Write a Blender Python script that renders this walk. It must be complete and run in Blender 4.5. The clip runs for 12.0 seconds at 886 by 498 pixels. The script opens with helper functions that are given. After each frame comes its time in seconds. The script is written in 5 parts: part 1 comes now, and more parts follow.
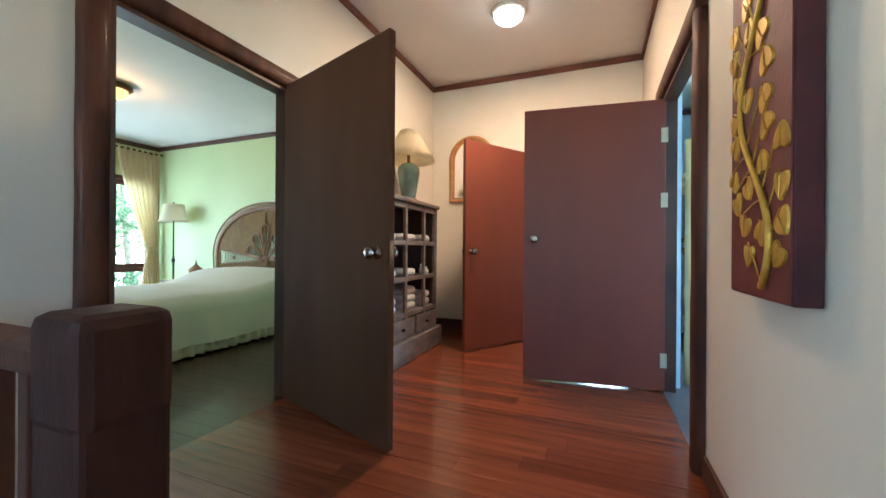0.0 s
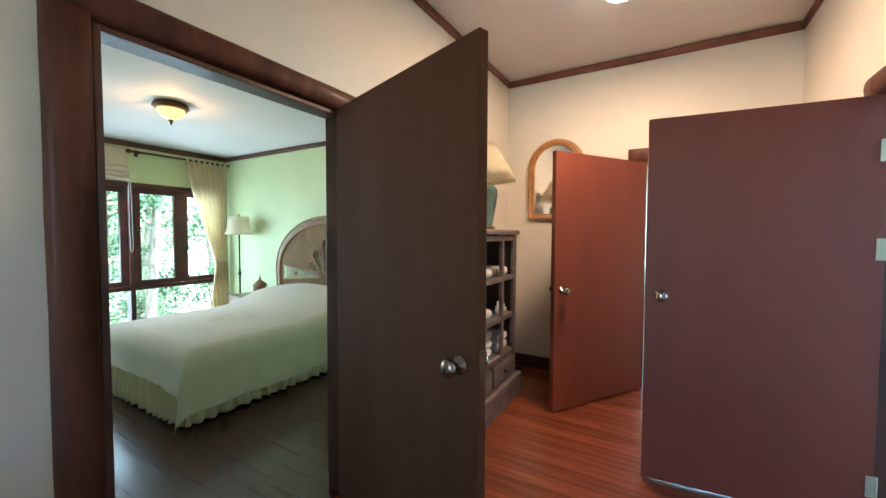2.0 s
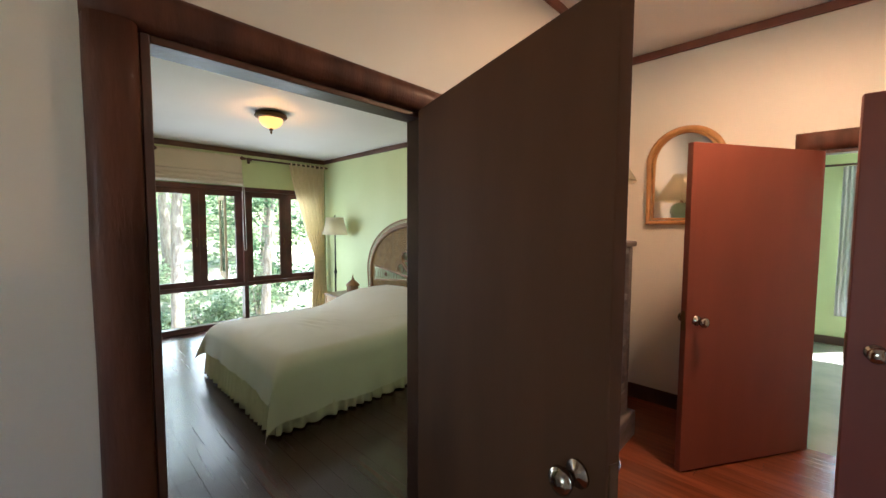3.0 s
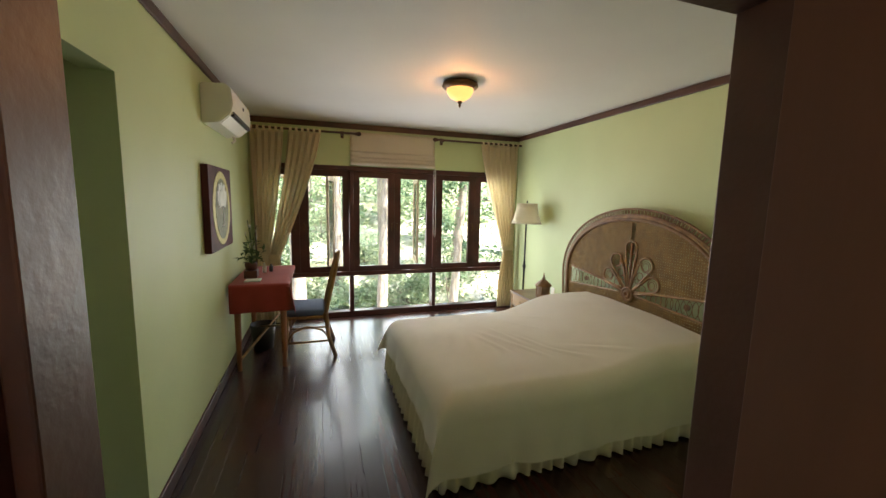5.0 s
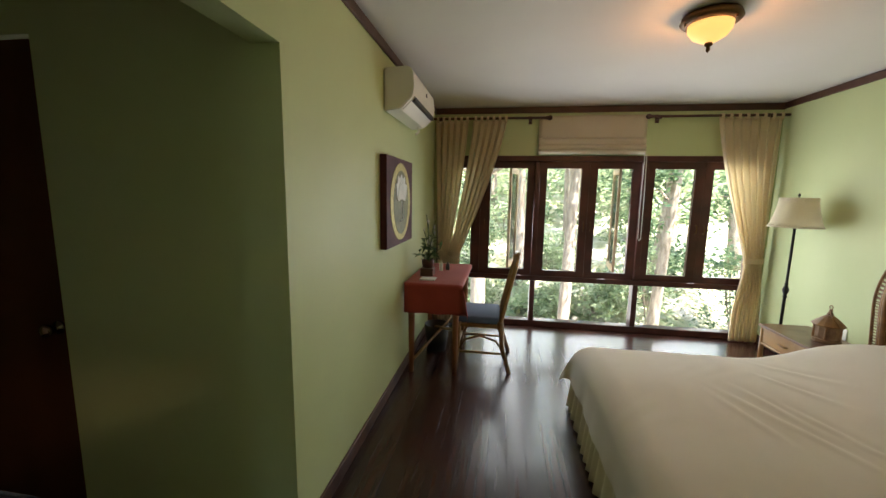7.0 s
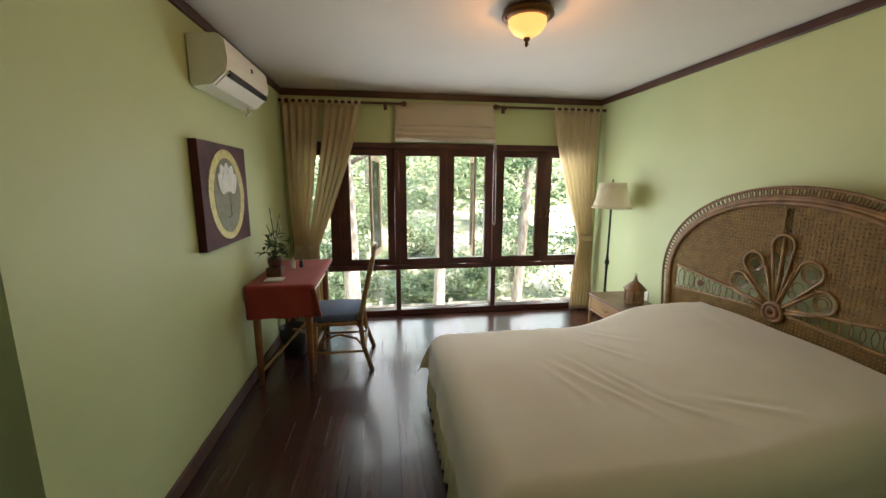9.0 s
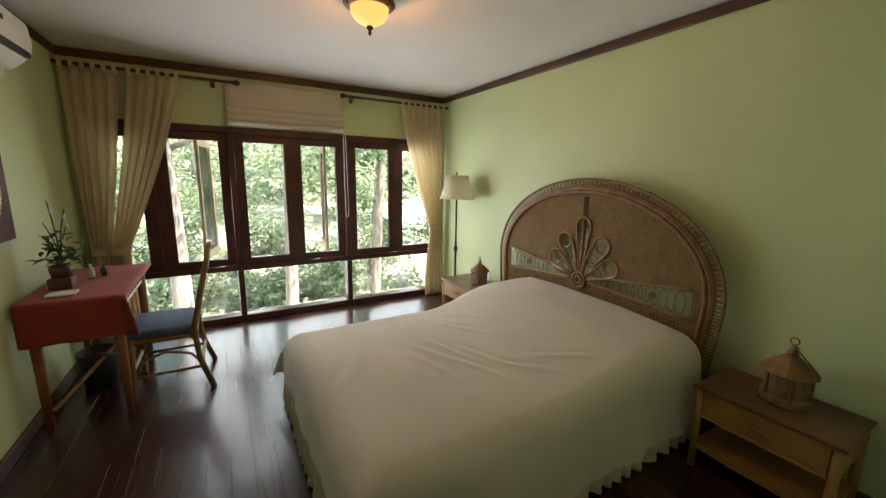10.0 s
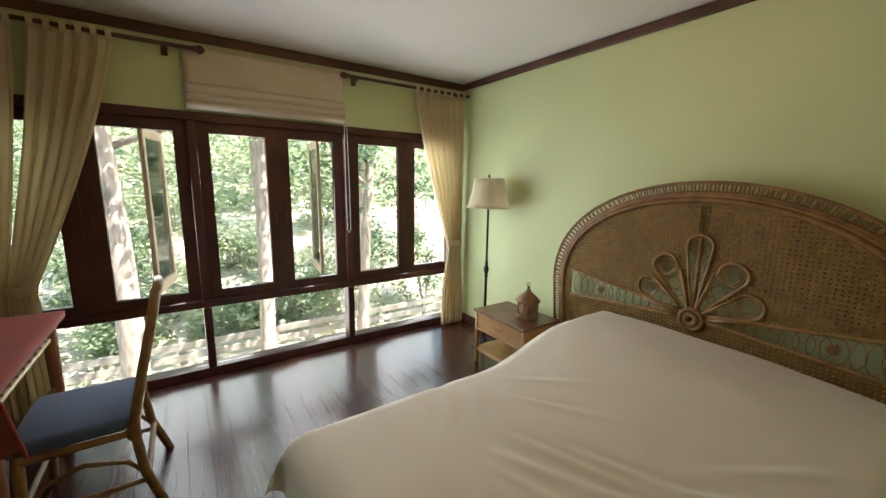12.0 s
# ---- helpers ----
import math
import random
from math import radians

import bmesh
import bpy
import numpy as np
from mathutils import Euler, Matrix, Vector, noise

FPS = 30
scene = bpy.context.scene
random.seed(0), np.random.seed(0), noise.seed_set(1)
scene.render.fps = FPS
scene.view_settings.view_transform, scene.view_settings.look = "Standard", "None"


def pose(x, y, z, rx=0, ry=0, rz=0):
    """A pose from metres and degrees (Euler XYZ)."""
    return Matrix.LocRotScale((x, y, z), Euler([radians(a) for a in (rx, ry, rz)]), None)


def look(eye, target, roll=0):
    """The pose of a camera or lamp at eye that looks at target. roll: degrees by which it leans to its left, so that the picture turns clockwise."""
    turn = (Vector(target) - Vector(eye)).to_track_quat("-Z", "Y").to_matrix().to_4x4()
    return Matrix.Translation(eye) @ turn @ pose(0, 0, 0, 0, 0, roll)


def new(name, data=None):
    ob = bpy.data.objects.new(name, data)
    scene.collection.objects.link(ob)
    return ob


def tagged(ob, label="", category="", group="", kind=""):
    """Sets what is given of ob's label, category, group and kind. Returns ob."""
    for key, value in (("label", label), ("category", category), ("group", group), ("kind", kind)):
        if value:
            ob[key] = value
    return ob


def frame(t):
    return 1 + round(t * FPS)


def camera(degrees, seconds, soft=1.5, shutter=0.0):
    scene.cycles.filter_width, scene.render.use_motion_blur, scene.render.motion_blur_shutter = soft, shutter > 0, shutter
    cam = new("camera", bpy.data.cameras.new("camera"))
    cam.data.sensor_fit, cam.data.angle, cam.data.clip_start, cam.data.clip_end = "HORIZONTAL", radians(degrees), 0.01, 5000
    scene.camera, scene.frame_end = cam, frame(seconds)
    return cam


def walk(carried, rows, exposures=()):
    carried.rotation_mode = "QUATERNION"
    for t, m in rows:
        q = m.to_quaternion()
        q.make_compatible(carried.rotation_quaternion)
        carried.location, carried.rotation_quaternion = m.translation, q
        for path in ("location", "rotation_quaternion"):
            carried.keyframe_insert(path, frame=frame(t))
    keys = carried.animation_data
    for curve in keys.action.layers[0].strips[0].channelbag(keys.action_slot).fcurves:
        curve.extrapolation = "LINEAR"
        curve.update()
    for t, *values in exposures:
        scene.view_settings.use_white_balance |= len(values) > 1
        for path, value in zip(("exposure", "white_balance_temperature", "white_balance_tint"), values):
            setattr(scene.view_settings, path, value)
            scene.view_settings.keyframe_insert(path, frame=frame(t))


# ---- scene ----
cam = camera(98.6, 12.0)
PATH = [
    (0, (0.306, -0.157, 0.98), (-0.434, 1.701, 0.981), 0.4),
    (0.5, (0.253, -0.036, 1.067), (-0.479, 1.825, 1.056), 0.4),
    (1, (0.194, 0.115, 1.201), (-0.547, 1.972, 1.18), 0.3),
    (1.5, (0.052, 0.232, 1.254), (-0.806, 2.038, 1.201), 0.3),
    (2, (-0.091, 0.34, 1.393), (-1.108, 2.061, 1.315), 0.2),
    (2.5, (-0.219, 0.481, 1.456), (-1.388, 2.101, 1.364), 0.3),
    (3, (-0.313, 0.619, 1.529), (-1.7, 2.055, 1.407), 0.3),
    (5, (-1.142, 1.072, 1.663), (-3.026, 1.692, 1.411), 1.3),
    (5.5, (-1.386, 1.076, 1.67), (-3.336, 1.434, 1.409), 1.2),
    (6, (-1.64, 1.093, 1.655), (-3.621, 1.151, 1.386), 1.2),
    (6.5, (-1.754, 1.075, 1.637), (-3.711, 0.771, 1.357), 1.0),
    (8.3, (-1.84, 1.356, 1.587), (-3.804, 1.153, 1.273), 1.3),
    (8.5, (-1.868, 1.375, 1.618), (-3.84, 1.306, 1.292), 0.9),
    (9, (-1.941, 1.376, 1.645), (-3.89, 1.668, 1.302), 0.2),
    (9.5, (-1.905, 1.403, 1.587), (-3.761, 2.067, 1.251), 0.8),
    (10, (-1.928, 1.383, 1.614), (-3.629, 2.371, 1.249), 0.9),
    (10.5, (-2.014, 1.364, 1.595), (-3.594, 2.537, 1.241), 0.8),
    (11, (-2.307, 1.318, 1.625), (-3.831, 2.559, 1.256), 0.8),
    (11.5, (-2.697, 1.334, 1.611), (-4.233, 2.563, 1.251), 1.0),
    (12, (-3.05, 1.4, 1.598), (-4.674, 2.517, 1.259), 0.8),
]
EXPOSURES = [(0.0, 3.85, 4800, -7), (2.2, 3.75, 4850, -6), (3.2, 3.3, 5800, 7), (4.6, 3.2, 6350, 11), (5.5, 3.15, 6350, 11), (6.2, 3.0, 6350, 11), (8.5, 3.05, 6350, 11), (9.5, 2.95, 6350, 11), (12.0, 2.9, 6350, 11)]
walk(cam, [(t, look(eye, target, roll)) for t, eye, target, roll in PATH], EXPOSURES)

# ---- world, sun, lights ----
SUN_EL, SUN_AZ = radians(60), radians(36)
world = bpy.data.worlds.new("world")
scene.world = world
world.use_nodes = True
wn = world.node_tree
sky = wn.nodes.new("ShaderNodeTexSky")
sky.sky_type, sky.sun_disc, sky.sun_elevation, sky.sun_rotation = "NISHITA", False, SUN_EL, SUN_AZ
wn.links.new(sky.outputs[0], wn.nodes["Background"].inputs[0])
wn.nodes["Background"].inputs[1].default_value = 0.15


def lamp(name, kind, m, energy, color, **extra):
    data = bpy.data.lights.new(name, kind)
    data.energy, data.color = energy, color
    for key, value in extra.items():
        if key == "size":
            data.shape, data.size, data.size_y = "RECTANGLE", value[0], value[1]
        elif key == "angle":
            data.angle = value
        elif key == "radius":
            data.shadow_soft_size = value
    ob = new(name, data)
    ob.matrix_world = m
    return ob


sun_way = Vector((math.sin(SUN_AZ) * math.cos(SUN_EL), math.cos(SUN_AZ) * math.cos(SUN_EL), math.sin(SUN_EL)))
lamp("sun", "SUN", look(sun_way * 60, (0, 0, 0)), 5.0, (1.0, 0.94, 0.84), angle=radians(0.5))
# daylight in the openings
for bay in (1.42, 2.42, 3.42):
    lamp("daylight_bedroom", "AREA", look((-6.57, bay, 1.04), (-5.57, bay + 0.42, 0.94)), 2.8, (0.96, 0.98, 1.0), size=(0.98, 1.9))
lamp("daylight_loft", "AREA", look((4.55, 3.2, 1.9), (0, 2.6, 0.3)), 5, (1.0, 0.97, 0.90), size=(1.8, 1.4))
lamp("daylight_back_room", "AREA", look((0.55, 7.65, 1.5), (0.0, 4.0, 1.2)), 4, (0.95, 1.0, 0.9), size=(1.0, 1.4))
lamp("daylight_stairwell", "AREA", look((-0.3, -2.92, 1.6), (-0.3, 2, 1.0)), 0.17, (0.9, 1.0, 0.95), size=(1.2, 1.2))
lamp("hall_bulb", "AREA", pose(-0.38, 3.02, 2.88), 4.2, (1.0, 0.56, 0.30), size=(0.22, 0.22))
lamp("bedroom_bulb", "POINT", pose(-4.31, 2.235, 2.555), 1.7, (1.0, 0.42, 0.12), radius=0.05)


# ---- materials ----
def mat(name, c1, c2=None, rough=0.6, metal=0.0, scale=6.0, stretch=(1, 1, 1), bump=0.05, fine=60.0, coat=0.0, rand=0.0,
        wave=0.0, sheen=0.0, spread=(0.35, 0.7)):
    """Two colours mixed by a broad noise, a fine noise in roughness and relief."""
    m = bpy.data.materials.new(name)
    m.use_nodes = True
    nt = m.node_tree
    n, l = nt.nodes, nt.links
    b = n["Principled BSDF"]
    tc = n.new("ShaderNodeTexCoord")
    mp = n.new("ShaderNodeMapping")
    mp.inputs["Scale"].default_value = stretch
    l.new(tc.outputs["Object"], mp.inputs[0])
    big = n.new("ShaderNodeTexNoise")
    big.inputs["Scale"].default_value, big.inputs["Detail"].default_value = scale, 6
    l.new(mp.outputs[0], big.inputs["Vector"])
    ramp = n.new("ShaderNodeMapRange")
    ramp.inputs["From Min"].default_value, ramp.inputs["From Max"].default_value = spread
    l.new(big.outputs[0], ramp.inputs[0])
    mix = n.new("ShaderNodeMix")
    mix.data_type = "RGBA"
    mix.inputs["A"].default_value = (*c1, 1)
    mix.inputs["B"].default_value = (*(c2 or [v * 0.8 for v in c1]), 1)
    l.new(ramp.outputs[0], mix.inputs["Factor"])
    color = mix.outputs["Result"]
    if rand:
        info = n.new("ShaderNodeObjectInfo")
        hsv = n.new("ShaderNodeHueSaturation")
        mr = n.new("ShaderNodeMapRange")
        mr.inputs["To Min"].default_value, mr.inputs["To Max"].default_value = 1 - rand, 1 + rand
        l.new(info.outputs["Random"], mr.inputs[0])
        l.new(mr.outputs[0], hsv.inputs["Value"])
        l.new(color, hsv.inputs["Color"])
        color = hsv.outputs[0]
    l.new(color, b.inputs["Base Color"])
    small = n.new("ShaderNodeTexNoise")
    small.inputs["Scale"].default_value, small.inputs["Detail"].default_value = fine, 4
    l.new(mp.outputs[0], small.inputs["Vector"])
    rr = n.new("ShaderNodeMapRange")
    rr.inputs["To Min"].default_value, rr.inputs["To Max"].default_value = max(0.02, rough - 0.08), min(1, rough + 0.1)
    l.new(big.outputs[0], rr.inputs[0])
    l.new(rr.outputs[0], b.inputs["Roughness"])
    bp = n.new("ShaderNodeBump")
    bp.inputs["Strength"].default_value, bp.inputs["Distance"].default_value = min(1, bump * 4), 0.004
    l.new(small.outputs[0], bp.inputs["Height"])
    l.new(bp.outputs[0], b.inputs["Normal"])
    b.inputs["Metallic"].default_value = metal
    b.inputs["Coat Weight"].default_value = coat
    b.inputs["Coat Roughness"].default_value = 0.12
    b.inputs["Sheen Weight"].default_value = sheen
    return m


def cloth(name, c1, c2, weave=900.0, trans=0.0):
    """Woven cloth: fine crossed threads, faint stains, some light through it."""
    m = mat(name, c1, c2, rough=0.9, scale=3.0, bump=0.06, fine=350, sheen=0.15)
    if trans:
        n, l = m.node_tree.nodes, m.node_tree.links
        t = n.new("ShaderNodeBsdfTranslucent")
        t.inputs[0].default_value = (*c1, 1)
        ms = n.new("ShaderNodeMixShader")
        ms.inputs[0].default_value = trans
        l.new(n["Principled BSDF"].outputs[0], ms.inputs[1])
        l.new(t.outputs[0], ms.inputs[2])
        l.new(ms.outputs[0], n["Material Output"].inputs[0])
    return m


def glow(name, color, strength):
    m = bpy.data.materials.new(name)
    m.use_nodes = True
    b = m.node_tree.nodes["Principled BSDF"]
    b.inputs["Base Color"].default_value = (*color, 1)
    b.inputs["Emission Color"].default_value = (*color, 1)
    b.inputs["Emission Strength"].default_value = strength
    return m


def glass_mat(name):
    m = bpy.data.materials.new(name)
    m.use_nodes = True
    n, l = m.node_tree.nodes, m.node_tree.links
    tr, gl, fr, mx = (n.new("ShaderNodeBsdfTransparent"), n.new("ShaderNodeBsdfGlossy"), n.new("ShaderNodeFresnel"), n.new("ShaderNodeMixShader"))
    tr.inputs[0].default_value = (0.95, 0.97, 0.95, 1)
    gl.inputs["Roughness"].default_value = 0.02
    fr.inputs[0].default_value = 1.3
    l.new(fr.outputs[0], mx.inputs[0])
    l.new(tr.outputs[0], mx.inputs[1])
    l.new(gl.outputs[0], mx.inputs[2])
    l.new(mx.outputs[0], n["Material Output"].inputs[0])
    return m


def leaf_mat(name, c1, c2):
    """Leaves that vary from one to the next and let light through."""
    m = bpy.data.materials.new(name)
    m.use_nodes = True
    n, l = m.node_tree.nodes, m.node_tree.links
    geo, mix = n.new("ShaderNodeNewGeometry"), n.new("ShaderNodeMix")
    mix.data_type = "RGBA"
    mix.inputs["A"].default_value, mix.inputs["B"].default_value = (*c1, 1), (*c2, 1)
    l.new(geo.outputs["Random Per Island"], mix.inputs["Factor"])
    b, t, ms = n["Principled BSDF"], n.new("ShaderNodeBsdfTranslucent"), n.new("ShaderNodeMixShader")
    b.inputs["Roughness"].default_value = 0.45
    l.new(mix.outputs["Result"], b.inputs["Base Color"])
    l.new(mix.outputs["Result"], t.inputs[0])
    ms.inputs[0].default_value = 0.5
    l.new(b.outputs[0], ms.inputs[1])
    l.new(t.outputs[0], ms.inputs[2])
    l.new(ms.outputs[0], n["Material Output"].inputs[0])
    return m


GREEN_WALL = mat("green_wall_paint", (0.56, 0.635, 0.345), (0.51, 0.59, 0.305), rough=0.55, scale=1.2, bump=0.03, fine=90)
CREAM_WALL = mat("cream_wall_paint", (0.76, 0.71, 0.62), (0.70, 0.65, 0.56), rough=0.6, scale=1.2, bump=0.03, fine=90)
BLUE_WALL = mat("pale_blue_wall_paint", (0.62, 0.72, 0.82), (0.56, 0.68, 0.80), rough=0.6, scale=1.2, bump=0.03, fine=90)
CEILING = mat("ceiling_paint", (0.75, 0.71, 0.68), (0.69, 0.65, 0.62), rough=0.7, scale=0.8, bump=0.04, fine=40)
TRIM = mat("dark_trim_wood", (0.10, 0.042, 0.025), (0.05, 0.02, 0.012), rough=0.4, scale=3, stretch=(1, 1, 1), bump=0.08, fine=50)
CASING = mat("casing_wood", (0.115, 0.041, 0.022), (0.052, 0.018, 0.011), rough=0.55, scale=4, stretch=(3, 3, 0.6), bump=0.1, fine=40, coat=0.05)
NEWEL = mat("dark_newel_wood", (0.055, 0.019, 0.012), (0.030, 0.010, 0.007), rough=0.6, scale=4, stretch=(3, 3, 0.6), bump=0.1, fine=40)
HINGE = mat("pale_brass_hinge", (0.70, 0.62, 0.42), (0.60, 0.52, 0.34), rough=0.4, metal=0.6, bump=0.03)
HALL_TRIM = mat("red_brown_trim_wood", (0.20, 0.070, 0.038), (0.12, 0.040, 0.022), rough=0.5, scale=3, bump=0.08, fine=50)
WINDOW_WOOD = mat("window_wood", (0.085, 0.022, 0.016), (0.045, 0.013, 0.01), rough=0.4, scale=5, bump=0.06, fine=60)
PALE_WOOD = mat("pale_shutter_wood", (0.55, 0.40, 0.27), (0.42, 0.29, 0.19), rough=0.6, scale=6, bump=0.06)
DOOR = mat("door_paint", (0.22, 0.052, 0.028), (0.17, 0.040, 0.022), rough=0.5, scale=2.2, stretch=(1, 1, 0.25), bump=0.03, fine=70)
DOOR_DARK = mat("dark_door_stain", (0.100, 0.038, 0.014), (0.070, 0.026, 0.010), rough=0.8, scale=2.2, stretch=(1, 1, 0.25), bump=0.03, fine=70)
PLANK_DARK = mat("dark_plank", (0.062, 0.022, 0.015), (0.030, 0.011, 0.009), rough=0.24, scale=3, stretch=(0.5, 9, 9), bump=0.03, fine=45, coat=0.25, rand=0.35)
PLANK_RED = mat("red_plank", (0.23, 0.060, 0.024), (0.13, 0.033, 0.014), rough=0.2, scale=3, stretch=(0.5, 9, 9), bump=0.03, fine=45, coat=0.25, rand=0.25)
BLACK = mat("dark_underfloor", (0.02, 0.012, 0.01), rough=0.8)
SHEET = cloth("coverlet_cotton", (0.74, 0.70, 0.62), (0.70, 0.66, 0.57))
SKIRT = cloth("skirt_cotton", (0.70, 0.66, 0.50), (0.63, 0.58, 0.43))
CURTAIN = cloth("curtain_linen", (0.84, 0.76, 0.58), (0.78, 0.69, 0.51), trans=0.65)
BLIND = cloth("blind_linen", (0.74, 0.66, 0.52), (0.68, 0.60, 0.46), trans=0.2)
SHADE = cloth("lamp_shade_cloth", (0.82, 0.76, 0.60), (0.76, 0.70, 0.54), trans=0.35)
RED_CLOTH = cloth("red_tablecloth", (0.33, 0.045, 0.035), (0.27, 0.035, 0.03))
BLUE_CLOTH = cloth("blue_cushion_cloth", (0.09, 0.13, 0.22), (0.07, 0.10, 0.18))
TOWEL = cloth("towel_cotton", (0.72, 0.72, 0.72), (0.64, 0.65, 0.66))
RATTAN = mat("rattan", (0.30, 0.165, 0.045), (0.17, 0.085, 0.022), rough=0.42, scale=14, bump=0.1, fine=80, coat=0.15)
RATTAN_DARK = mat("dark_rattan", (0.24, 0.12, 0.036), (0.13, 0.062, 0.018), rough=0.45, scale=14, bump=0.1, fine=80)
CANE = mat("woven_cane", (0.22, 0.125, 0.022), (0.13, 0.070, 0.012), rough=0.75, scale=20, bump=0.1, fine=120)
DESK_WOOD = mat("desk_wood", (0.30, 0.12, 0.045), (0.20, 0.07, 0.028), rough=0.4, scale=5, stretch=(3, 3, 0.6), bump=0.06)
STAND_WOOD = mat("nightstand_wood", (0.38, 0.21, 0.065), (0.27, 0.14, 0.042), rough=0.35, scale=6, bump=0.05)
STAND_DARK = mat("nightstand_top_wood", (0.16, 0.075, 0.035), (0.10, 0.045, 0.022), rough=0.3, scale=5, bump=0.04)
BAMBOO = mat("bamboo", (0.72, 0.57, 0.26), (0.60, 0.44, 0.17), rough=0.4, scale=5, bump=0.05)
BAMBOO_BROWN = mat("weathered_bamboo", (0.26, 0.16, 0.08), (0.16, 0.09, 0.045), rough=0.6, scale=18, bump=0.12, fine=110)
IRON = mat("black_iron", (0.02, 0.02, 0.022), rough=0.45, metal=0.6, bump=0.08)
BRASS = mat("antique_brass", (0.16, 0.085, 0.035), (0.09, 0.045, 0.02), rough=0.4, metal=0.8, bump=0.06)
STEEL = mat("knob_steel", (0.42, 0.36, 0.30), rough=0.18, metal=1.0, bump=0.01)
PLASTIC = mat("white_plastic", (0.74, 0.72, 0.64), (0.70, 0.68, 0.60), rough=0.4, scale=2, bump=0.01)
DARK_PLASTIC = mat("dark_plastic", (0.03, 0.03, 0.03), rough=0.5)
MAROON = mat("maroon_canvas", (0.075, 0.008, 0.009), (0.040, 0.005, 0.006), rough=0.72, scale=8, bump=0.08)
VINE_RED = mat("deep_red_lacquer", (0.15, 0.020, 0.016), (0.09, 0.012, 0.010), rough=0.6, scale=8, bump=0.08)
GOLD = mat("gold_paint", (0.70, 0.43, 0.06), (0.46, 0.25, 0.03), rough=0.38, metal=0.4, scale=12, bump=0.15, fine=70)
GOLD_LEAF = mat("gold_leaf", (0.52, 0.44, 0.13), (0.36, 0.29, 0.07), rough=0.5, metal=0.25, scale=25, bump=0.12)
OLIVE = mat("olive_paint", (0.16, 0.16, 0.07), (0.11, 0.115, 0.05), rough=0.6, scale=20, bump=0.1)
WHITE_PAINT = mat("white_paint", (0.72, 0.74, 0.70), (0.58, 0.62, 0.58), rough=0.6, scale=18, bump=0.1)
CELADON = mat("celadon_glaze", (0.26, 0.40, 0.33), (0.20, 0.33, 0.27), rough=0.2, scale=9, bump=0.03, coat=0.5)
GREY_WOOD = mat("grey_cabinet_wood", (0.22, 0.185, 0.175), (0.12, 0.095, 0.09), rough=0.5, scale=5, stretch=(1, 1, 3), bump=0.08)
# cabinet wood darkened for the shade inside the open front
GREY_WOOD_SHADED = mat("cabinet_shaded_wood", (0.07, 0.05, 0.045), rough=0.6, bump=0.06)
POT = mat("brown_pot", (0.10, 0.04, 0.025), rough=0.4)
TILE = mat("pale_floor_tile", (0.34, 0.33, 0.29), (0.27, 0.27, 0.24), rough=0.15, scale=4, bump=0.01)
SLATE = mat("grey_slate_tile", (0.17, 0.165, 0.18), (0.10, 0.10, 0.11), rough=0.35, scale=3, bump=0.05)
CONCRETE = mat("rough_plaster", (0.42, 0.42, 0.42), (0.27, 0.27, 0.28), rough=0.8, scale=7, bump=0.12)
BARK = mat("bark", (0.36, 0.29, 0.24), (0.16, 0.12, 0.095), rough=0.9, scale=5, stretch=(3, 3, 0.8), bump=0.25, fine=25)
GROUND = mat("leaf_litter", (0.54, 0.48, 0.38), (0.30, 0.29, 0.17), rough=0.95, scale=1.3, bump=0.25, fine=14, spread=(0.4, 0.6))
LOG = mat("grey_timber", (0.24, 0.21, 0.18), (0.15, 0.13, 0.11), rough=0.8, scale=6, bump=0.15)
ROOF = mat("roof_tile", (0.18, 0.10, 0.08), rough=0.8)
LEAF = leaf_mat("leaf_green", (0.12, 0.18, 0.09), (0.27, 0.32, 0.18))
POT_LEAF = leaf_mat("pot_leaf", (0.025, 0.07, 0.025), (0.07, 0.14, 0.045))
# greens paled and greyed so the colour carries the garden's sunny haze
LEAF_HAZED = leaf_mat("leaf_hazed", (0.20, 0.27, 0.14), (0.44, 0.47, 0.30))
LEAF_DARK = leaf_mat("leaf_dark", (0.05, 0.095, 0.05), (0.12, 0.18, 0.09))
GLASS = glass_mat("pane_glass")
MIRROR = mat("mirror_silver", (0.88, 0.88, 0.88), (0.86, 0.86, 0.86), rough=0.0, metal=1.0, bump=0.0)
HALL_BOWL = glow("lit_white_bowl", (1.0, 0.80, 0.60), 0.9)
BED_BOWL = glow("lit_amber_bowl", (1.0, 0.50, 0.14), 0.17)
MIRROR.node_tree.nodes["Principled BSDF"].inputs["Roughness"].default_value = 0.01
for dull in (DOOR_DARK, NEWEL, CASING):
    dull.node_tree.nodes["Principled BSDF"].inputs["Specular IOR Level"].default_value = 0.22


# ---- mesh tools ----
ORIGIN = Vector((0, 0, 0))  # where the space being furnished begins


def mesh_object(name, bm, material, smooth=False):
    me = bpy.data.meshes.new(name)
    if ORIGIN.length:
        bmesh.ops.translate(bm, verts=bm.verts, vec=ORIGIN)
    bmesh.ops.recalc_face_normals(bm, faces=bm.faces)
    bm.to_mesh(me)
    bm.free()
    me.materials.append(material)
    if smooth:
        for p in me.polygons:
            p.use_smooth = True
    return new(name, me)


def part(name, bm, material, parent, label="", smooth=False):
    """One mesh, given in world metres, under a thing or a part."""
    ob = mesh_object(name, bm, material, smooth)
    ob.parent = parent
    ob.matrix_parent_inverse = Matrix.Translation(-parent.matrix_basis.translation) if parent.type == "EMPTY" else Matrix()
    return tagged(ob, label)


